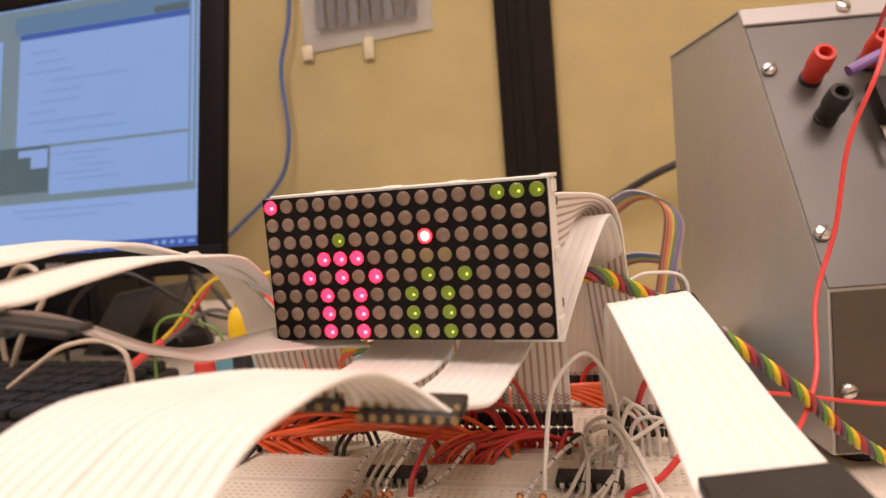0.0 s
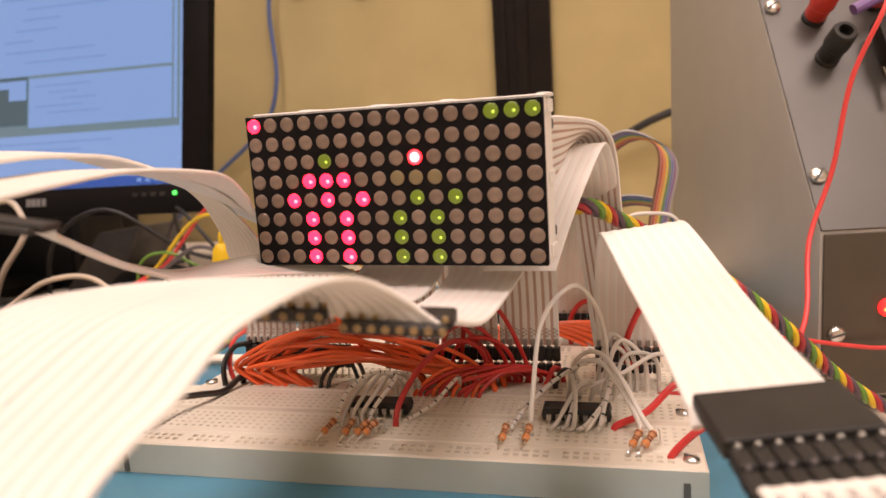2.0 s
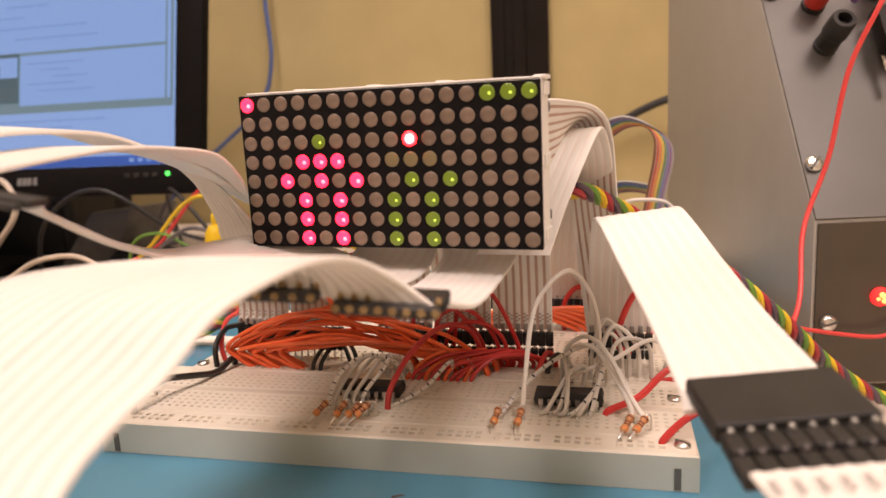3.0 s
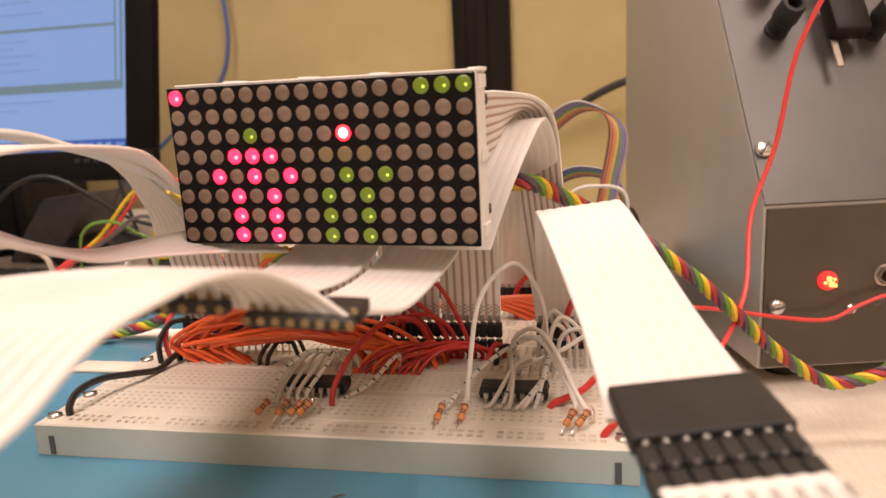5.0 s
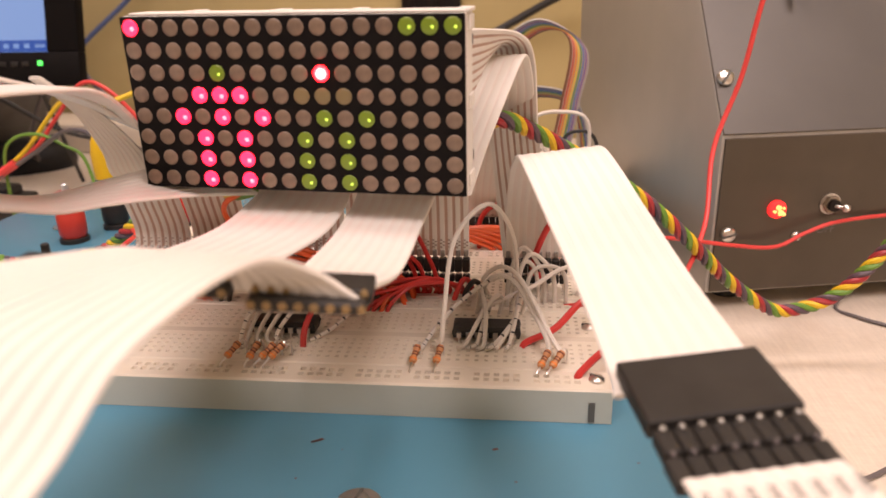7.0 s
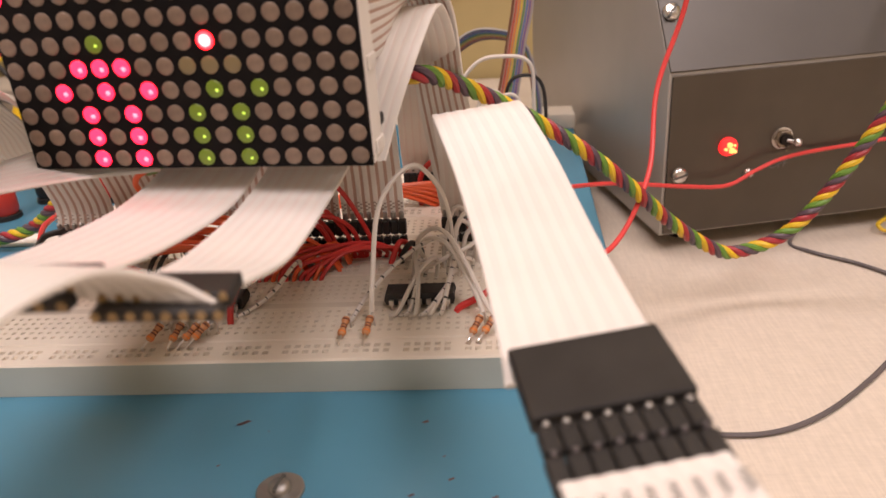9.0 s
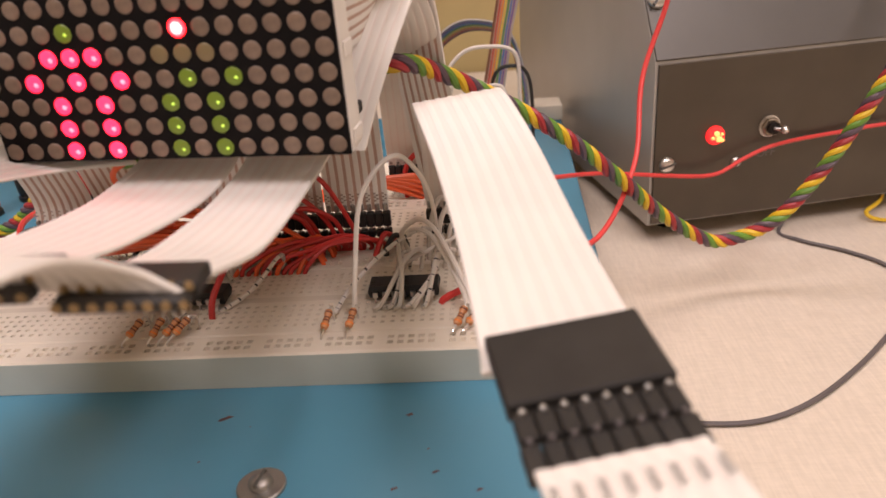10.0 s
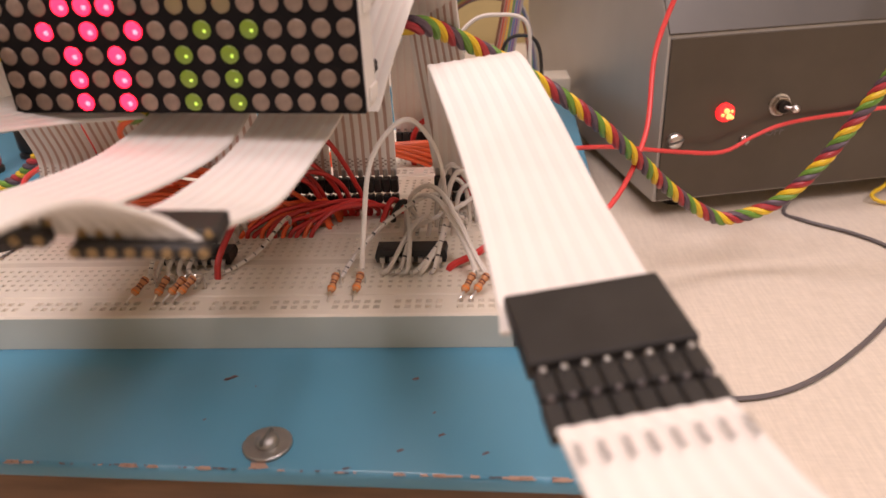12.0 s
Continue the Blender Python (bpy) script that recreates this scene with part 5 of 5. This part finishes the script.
thing("lead_sleeve", sweep(spline([(-0.1570, 0.2330, 0.0120), (-0.169, 0.2305, 0.0045), (-0.1805, 0.2280, -0.0035)], 6), 0.0027, 12), M_PINKRED, "coral red sleeve gathering several leads", "sleeve")

# white coiled leads behind the ribbon cable
cord("white_lead", [(0.135, 0.140, 0.010), (0.140, 0.148, 0.040), (0.1475, 0.150, 0.0515), (0.158, 0.150, 0.0540), (0.1695, 0.150, 0.0505), (0.1710, 0.150, 0.032), (0.172, 0.149, 0.002)], 0.0008, M_WHITEWIRE, "thin white lead bent over behind the cables")
for i in range(3):
    x = 0.147 + 0.006 * i
    cord("white_lead", [(x - 0.004, 0.142, 0.010), (x - 0.005, 0.142, 0.034), (x, 0.142, 0.0440 - 0.002 * i), (x + 0.006, 0.142, 0.036), (x + 0.004, 0.142, 0.012)], 0.0008, M_WHITEWIRE, "thin white lead curled behind the cables")
cord("black_lead", [(0.160, 0.165, 0.002), (0.160, 0.165, 0.036), (0.168, 0.165, 0.043), (0.176, 0.165, 0.036), (0.177, 0.165, 0.002)], 0.0008, M_BLACKWIRE, "thin black lead curled behind the cables")
thing("small_capacitor", lathe([(0.0035, 0.0085), (0.0037, 0.009), (0.0037, 0.019), (0.0032, 0.0198)], 18), M_GREENW, "small olive capacitor at the back of the breadboard", "capacitor", at=pose(0.157, 0.128, 0))

# ---------------------------------------------------------------- resistors
def resistor(foot, end, label="tan resistor with brown bands and bent leads"):
    a, c = Vector(foot), Vector(end)
    m = (a + c) / 2 + Vector((0, 0, 0.0030))
    root = thing("resistor", None, None, label, "resistor", group="resistors")
    d = ((c + Vector((0, 0, 0.0052))) - (a + Vector((0, 0, 0.0006)))).normalized()
    turn = d.to_track_quat("Z", "Y").to_matrix().to_4x4()
    turn.translation = m
    body = part("body", lathe([(0.0004, -0.0027), (0.0008, -0.0026), (0.00104, -0.0021), (0.00104, -0.0014), (0.0008, -0.0009), (0.0008, 0.0009), (0.00104, 0.0014), (0.00104, 0.0021), (0.0008, 0.0026), (0.0004, 0.0027)], 20), M_RESISTOR, root, at=turn)
    for z, r, mat in ((-0.0018, 0.00106, M_BANDO), (-0.0005, 0.00083, M_BAND), (0.0003, 0.00083, M_BAND), (0.0018, 0.00106, M_BAND)):
        part("band", lathe([(r, z - 0.0002), (r, z + 0.0002)], 20), mat, body)
    part("lead", sweep(spline([a - Vector((0, 0, 0.001)), a + Vector((0, 0, 0.0006)), m - d * 0.0026], 5), 0.00028, 6), M_STEEL, root)
    part("lead", sweep(spline([m + d * 0.0026, m + d * 0.0036, c + Vector((0, 0, 0.0035)), c - Vector((0, 0, 0.001))], 5), 0.00028, 6), M_STEEL, root)


for foot, end in (((0.0627, 0.0062), (0.0672, 0.0135)), ((0.0694, 0.0062), (0.0723, 0.0135)), ((0.0720, 0.0062), (0.0774, 0.0135)), ((0.0745, 0.0062), (0.0799, 0.0140)), ((0.1138, 0.0062), (0.1155, 0.0150)), ((0.1200, 0.0062), (0.1217, 0.0155)), ((0.1465, 0.0062), (0.1505, 0.0135)), ((0.1490, 0.0062), (0.1545, 0.0135))):
    resistor((*foot, BOARD_Z), (*end, BOARD_Z))


# ---------------------------------------------------------------- jumper wires
def jumper(points, mat, label, r=0.00075, group="jumper wires"):
    return cord("jumper_wire", points, r, mat, label, "wire", 7, 7, group)


H0 = BOARD_Z - 0.001
rng = random.Random(21)
for i in range(18):
    x0 = 0.0175 + 0.0023 * (i % 9) + 0.0008 * rng.random()
    x1 = 0.0830 + 0.00254 * ((i * 5) % 11)
    y0 = 0.0500 + 0.0016 * (i % 4)
    y1 = 0.0500 + 0.0020 * ((i * 3) % 4)
    rise = 0.0165 + 0.0115 * rng.random()
    sag = 0.044 + 0.010 * rng.random()
    back = 0.002 + 0.006 * rng.random()
    jumper([(x0 + 0.006, y0, H0), (x0 + 0.002 - back * 0.4, y0 - 0.001, BOARD_Z + 0.0030), (x0 - back + 0.002, y0 - 0.002, BOARD_Z + 0.0055 + 0.3 * (rise - 0.016)), (x0 + 0.010, sag, rise + 0.002 * rng.random()), (0.5 * (x0 + x1) - 0.004, sag - 0.002, rise + 0.003 + 0.0025 * rng.random()),
            (x1 - 0.016, 0.5 * (sag + y1), rise - 0.001), (x1 - 0.003, y1 - 0.001, BOARD_Z + 0.0050), (x1, y1, H0)], M_ORANGE, "orange jumper wire arching over the breadboard")
for i in range(11):
    x0 = 0.080 + 0.0021 * i
    x1 = 0.1015 + 0.00215 * ((i * 4) % 11)
    jumper([(x0, 0.0430, H0), (x0 + 0.0015, 0.0440, 0.0110 + 0.002 * rng.random()), (0.6 * x0 + 0.4 * x1, 0.0470 + 0.002 * rng.random(), 0.0135 + 0.003 * rng.random()), (0.2 * x0 + 0.8 * x1, 0.0520 + 0.002 * rng.random(), 0.0140 + 0.003 * rng.random()), (x1 + 0.0005, 0.0575, 0.0120), (x1, 0.0585, H0)], M_REDWIRE if i % 3 else M_ORANGE, "orange-red jumper wire lying low on the breadboard", 0.0007)
for x0, x1, z in ((0.086, 0.1093, 0.030), (0.093, 0.1161, 0.036), (0.090, 0.1118, 0.026), (0.078, 0.1042, 0.031)):
    jumper([(x0, 0.058, H0 + 0.008), (x0 + 0.004, 0.054, z - 0.002), (0.5 * (x0 + x1) + 0.002, 0.053, z), (x1 - 0.002, 0.056, 0.020), (x1, 0.0585, H0)], M_REDWIRE, "red jumper wire bent over the breadboard")
jumper([(0.0815, 0.0185, H0), (0.0822, 0.022, 0.0150), (0.0860, 0.034, 0.0225), (0.0925, 0.046, 0.0265), (0.100, 0.052, 0.0235), (0.1035, 0.0545, 0.014), (0.1045, 0.0560, H0)], M_REDWIRE, "red jumper wire crossing the front of the breadboard", 0.0009)
for x in (0.0456, 0.0484):
    jumper([(x, 0.0480, H0), (x + 0.0006, 0.0492, 0.0125), (x + 0.0035, 0.0520, 0.0165), (x + 0.008, 0.056, 0.0165), (x + 0.010, 0.0585, H0)], M_BLACKWIRE, "short black jumper wire")
jumper([(0.1212, 0.0530, H0), (0.1216, 0.0538, 0.0105), (0.1240, 0.0565, 0.0150), (0.1262, 0.0590, 0.0130), (0.1268, 0.0600, H0)], M_REDWIRE, "short red jumper wire", 0.0009)
jumper([(0.1244, 0.0530, H0), (0.1250, 0.0538, 0.0120), (0.1275, 0.0560, 0.0148), (0.1300, 0.0580, 0.0120), (0.1305, 0.0590, H0)], M_BLACKWIRE, "short black jumper wire", 0.0009)
jumper([(0.1430, 0.0225, H0), (0.1440, 0.0228, 0.0105), (0.1520, 0.0260, 0.0135), (0.1600, 0.0330, 0.0190), (0.1665, 0.040, 0.0160), (0.166, 0.0490, 0.0110), (0.1560, 0.0515, H0)], M_REDWIRE, "red jumper wire beside the chip", 0.0010)
jumper([(0.1567, 0.0062, H0), (0.1575, 0.0068, 0.0105), (0.1630, 0.0105, 0.0145), (0.1700, 0.0180, 0.0150), (0.178, 0.030, 0.010), (0.184, 0.045, 0.0015)], M_REDWIRE, "red jumper wire leaving the bus strip", 0.0010)
jumper([(0.0070, 0.0062, H0), (0.0066, 0.0068, 0.0120), (0.0068, 0.0110, 0.0148), (0.0080, 0.0200, 0.0150), (0.0120, 0.0310, 0.0125), (0.0140, 0.0400, 0.0105), (0.0155, 0.0490, 0.0125), (0.0145, 0.0515, H0)], M_BLACKWIRE, "black jumper wire along the breadboard's end", 0.0011)
jumper([(0.0096, 0.0480, H0), (0.0084, 0.0500, 0.0160), (0.0085, 0.0560, 0.0200), (0.0110, 0.0590, 0.0212), (0.0200, 0.0660, 0.0200), (0.0210, 0.0690, H0)], M_BLACKWIRE, "black jumper wire rising beside a plug", 0.0010)
jumper([(0.0118, 0.0512, H0), (0.0090, 0.0530, 0.0155), (0.0075, 0.0600, 0.0225), (0.0040, 0.0760, 0.0220), (-0.004, 0.088, 0.0200)], M_PINKRED, "red lead from the twisted cable", 0.0009)
jumper([(0.064, 0.058, 0.016), (0.058, 0.046, 0.030), (0.0565, 0.036, 0.0420), (0.061, 0.028, 0.0490), (0.070, 0.026, 0.0530), (0.084, 0.026, 0.056)], M_ORANGE, "orange wire looping out below the matrix", 0.0008)
jumper([(0.068, 0.066, 0.030), (0.058, 0.050, 0.046), (0.060, 0.030, 0.0500), (0.070, 0.024, 0.054)], M_YELLOW, "yellow wire below the matrix", 0.0010)
jumper([(0.072, 0.066, 0.030), (0.062, 0.050, 0.045), (0.063, 0.030, 0.0495), (0.073, 0.024, 0.053)], M_GREENW, "green wire below the matrix", 0.0010)

# white wires round the two front chips
WHITE = "white jumper wire looped over a chip"
MARKED = "white jumper wire with black dashes"


def marked(points, count=12, r=0.00062):
    w = jumper(points, M_WHITEWIRE, MARKED, r)
    run = spline(points, 44)
    rr = random.Random(count)
    count = int(count * 0.9)
    for i in range(count):
        k = int((i + 0.3 + 0.4 * rr.random()) * (len(run) - 4) / count)
        part("dash", sweep([p + Vector((0.00003, -0.00012, 0.00012)) for p in run[k:k + 2 + i % 2]], r * 0.90, 7), M_BLACKWIRE, w)


jumper([(0.1212, 0.0150, 0.0125), (0.1218, 0.0190, 0.0220), (0.1240, 0.0280, 0.0385), (0.1325, 0.0320, 0.0475), (0.1385, 0.0380, 0.0400), (0.1410, 0.0450, 0.0260), (0.1400, 0.0515, H0)], M_WHITEWIRE, "white wire arching high above the chip", 0.00068)
marked([(0.1155, 0.0160, 0.0110), (0.1190, 0.0210, 0.0150), (0.1250, 0.0300, 0.0190), (0.1330, 0.0400, 0.0215), (0.1400, 0.0440, 0.0220), (0.1430, 0.0470, 0.016), (0.1420, 0.0490, H0)], 22, 0.00062)
jumper([(0.1535, 0.0140, 0.0115), (0.1500, 0.0200, 0.0150), (0.1460, 0.0270, 0.0210), (0.1410, 0.0370, 0.0250), (0.1360, 0.0430, 0.0250), (0.1310, 0.0450, 0.0200), (0.1330, 0.0455, 0.0135)], M_WHITEWIRE, "white wire looped over the chip", 0.0007)
jumper([(0.1505, 0.0140, 0.0115), (0.1490, 0.0190, 0.0145), (0.1450, 0.0280, 0.0190), (0.1400, 0.0360, 0.0235), (0.1340, 0.0410, 0.0225), (0.1300, 0.0430, 0.0150), (0.1310, 0.0440, H0)], M_WHITEWIRE, WHITE, 0.0007)
rng = random.Random(5)
for i in range(6):
    xa = 0.1265 + 0.0026 * i
    xb = 0.1290 + 0.0034 * ((i * 5 + 2) % 6)
    low = 0.0150 + 0.0040 * rng.random()
    pts = [(xa, 0.0212, H0), (xa - 0.0012, 0.0200, 0.0098), (xa - 0.0005 + 0.002 * rng.random(), 0.0195 + 0.001 * rng.random(), 0.0112), (0.6 * xa + 0.4 * xb + 0.002, 0.0260 + 0.003 * rng.random(), low), (0.3 * xa + 0.7 * xb + 0.003 * rng.random(), 0.0345 + 0.004 * rng.random(), low + 0.0035 * rng.random()), (xb + 0.001, 0.0420, 0.0150), (xb, 0.0435, H0)]
    if i % 2:
        marked(pts, 16)
    else:
        jumper(pts, M_WHITEWIRE, WHITE, 0.00065)
for i, (x0, x1, z) in enumerate(((0.1380, 0.1500, 0.0285), (0.1405, 0.1530, 0.0265), (0.1440, 0.1565, 0.0225), (0.1410, 0.1480, 0.0240))):
    jumper([(x0, 0.0490, H0), (x0 + 0.0008, 0.0495, 0.0190), (x0 + 0.4 * (x1 - x0), 0.0505, z), (x1 - 0.001, 0.0515, 0.0200), (x1, 0.0525, H0)], M_WHITEWIRE, "white jumper wire arched before a plug", 0.0007)
jumper([(0.1290, 0.0400, H0), (0.1330, 0.0405, 0.0135), (0.1450, 0.0450, 0.0175), (0.1560, 0.0510, 0.0220), (0.1620, 0.0560, 0.0160), (0.1600, 0.0590, H0)], M_WHITEWIRE, WHITE, 0.0007)
for i in range(4):
    xa = 0.0665 + 0.0027 * i
    pts = [(xa - 0.0005 + 0.0012 * i, 0.0160, 0.0105), (xa - 0.0005, 0.0195, 0.0125), (xa + 0.0005 + 0.001 * i, 0.0260, 0.0160 + 0.0008 * i), (xa + 0.0040, 0.0360, 0.0195), (xa + 0.0070, 0.0430, 0.0150), (xa + 0.0075, 0.0440, H0)]
    if i == 3:
        marked(pts, 16)
    else:
        jumper(pts, M_WHITEWIRE, WHITE, 0.00065)
marked([(0.0650, 0.0170, H0), (0.0645, 0.0180, 0.0130), (0.0665, 0.0230, 0.0185), (0.0720, 0.0300, 0.0215), (0.0790, 0.0350, 0.0180), (0.0810, 0.0400, H0)], 20)
marked([(0.0800, 0.0205, 0.0090), (0.0840, 0.0225, 0.0100), (0.0900, 0.0300, 0.0120), (0.0950, 0.0390, 0.0165), (0.0955, 0.0440, 0.0150), (0.0940, 0.0455, H0)], 20)
for i in range(6):
    x0 = 0.117 + 0.003 * i
    jumper([(x0 + 0.016, 0.1020, H0), (x0 + 0.013, 0.1005, 0.0110 + 0.0008 * i), (x0 + 0.004, 0.0985, 0.0150 + 0.0008 * i), (x0 - 0.010, 0.0990, 0.0185), (x0 - 0.020, 0.1010, 0.0150), (x0 - 0.022, 0.1030, H0)], M_ORANGE, "orange jumper wire at the back of the breadboard", 0.0010)
jumper([(0.1265, 0.1030, H0), (0.1268, 0.1025, 0.0200), (0.1320, 0.1020, 0.0265), (0.1400, 0.1030, 0.0240), (0.1430, 0.1040, H0)], M_REDWIRE, "red jumper wire at the back of the breadboard", 0.0010)
jumper([(0.150, 0.0600, H0 + 0.006), (0.1460, 0.0560, 0.0200), (0.1500, 0.0545, 0.0330), (0.1570, 0.0580, 0.0410), (0.163, 0.066, 0.040), (0.168, 0.075, 0.02), (0.172, 0.085, 0.002)], M_REDWIRE, "dark red wire rising behind the white ribbon", 0.0010)
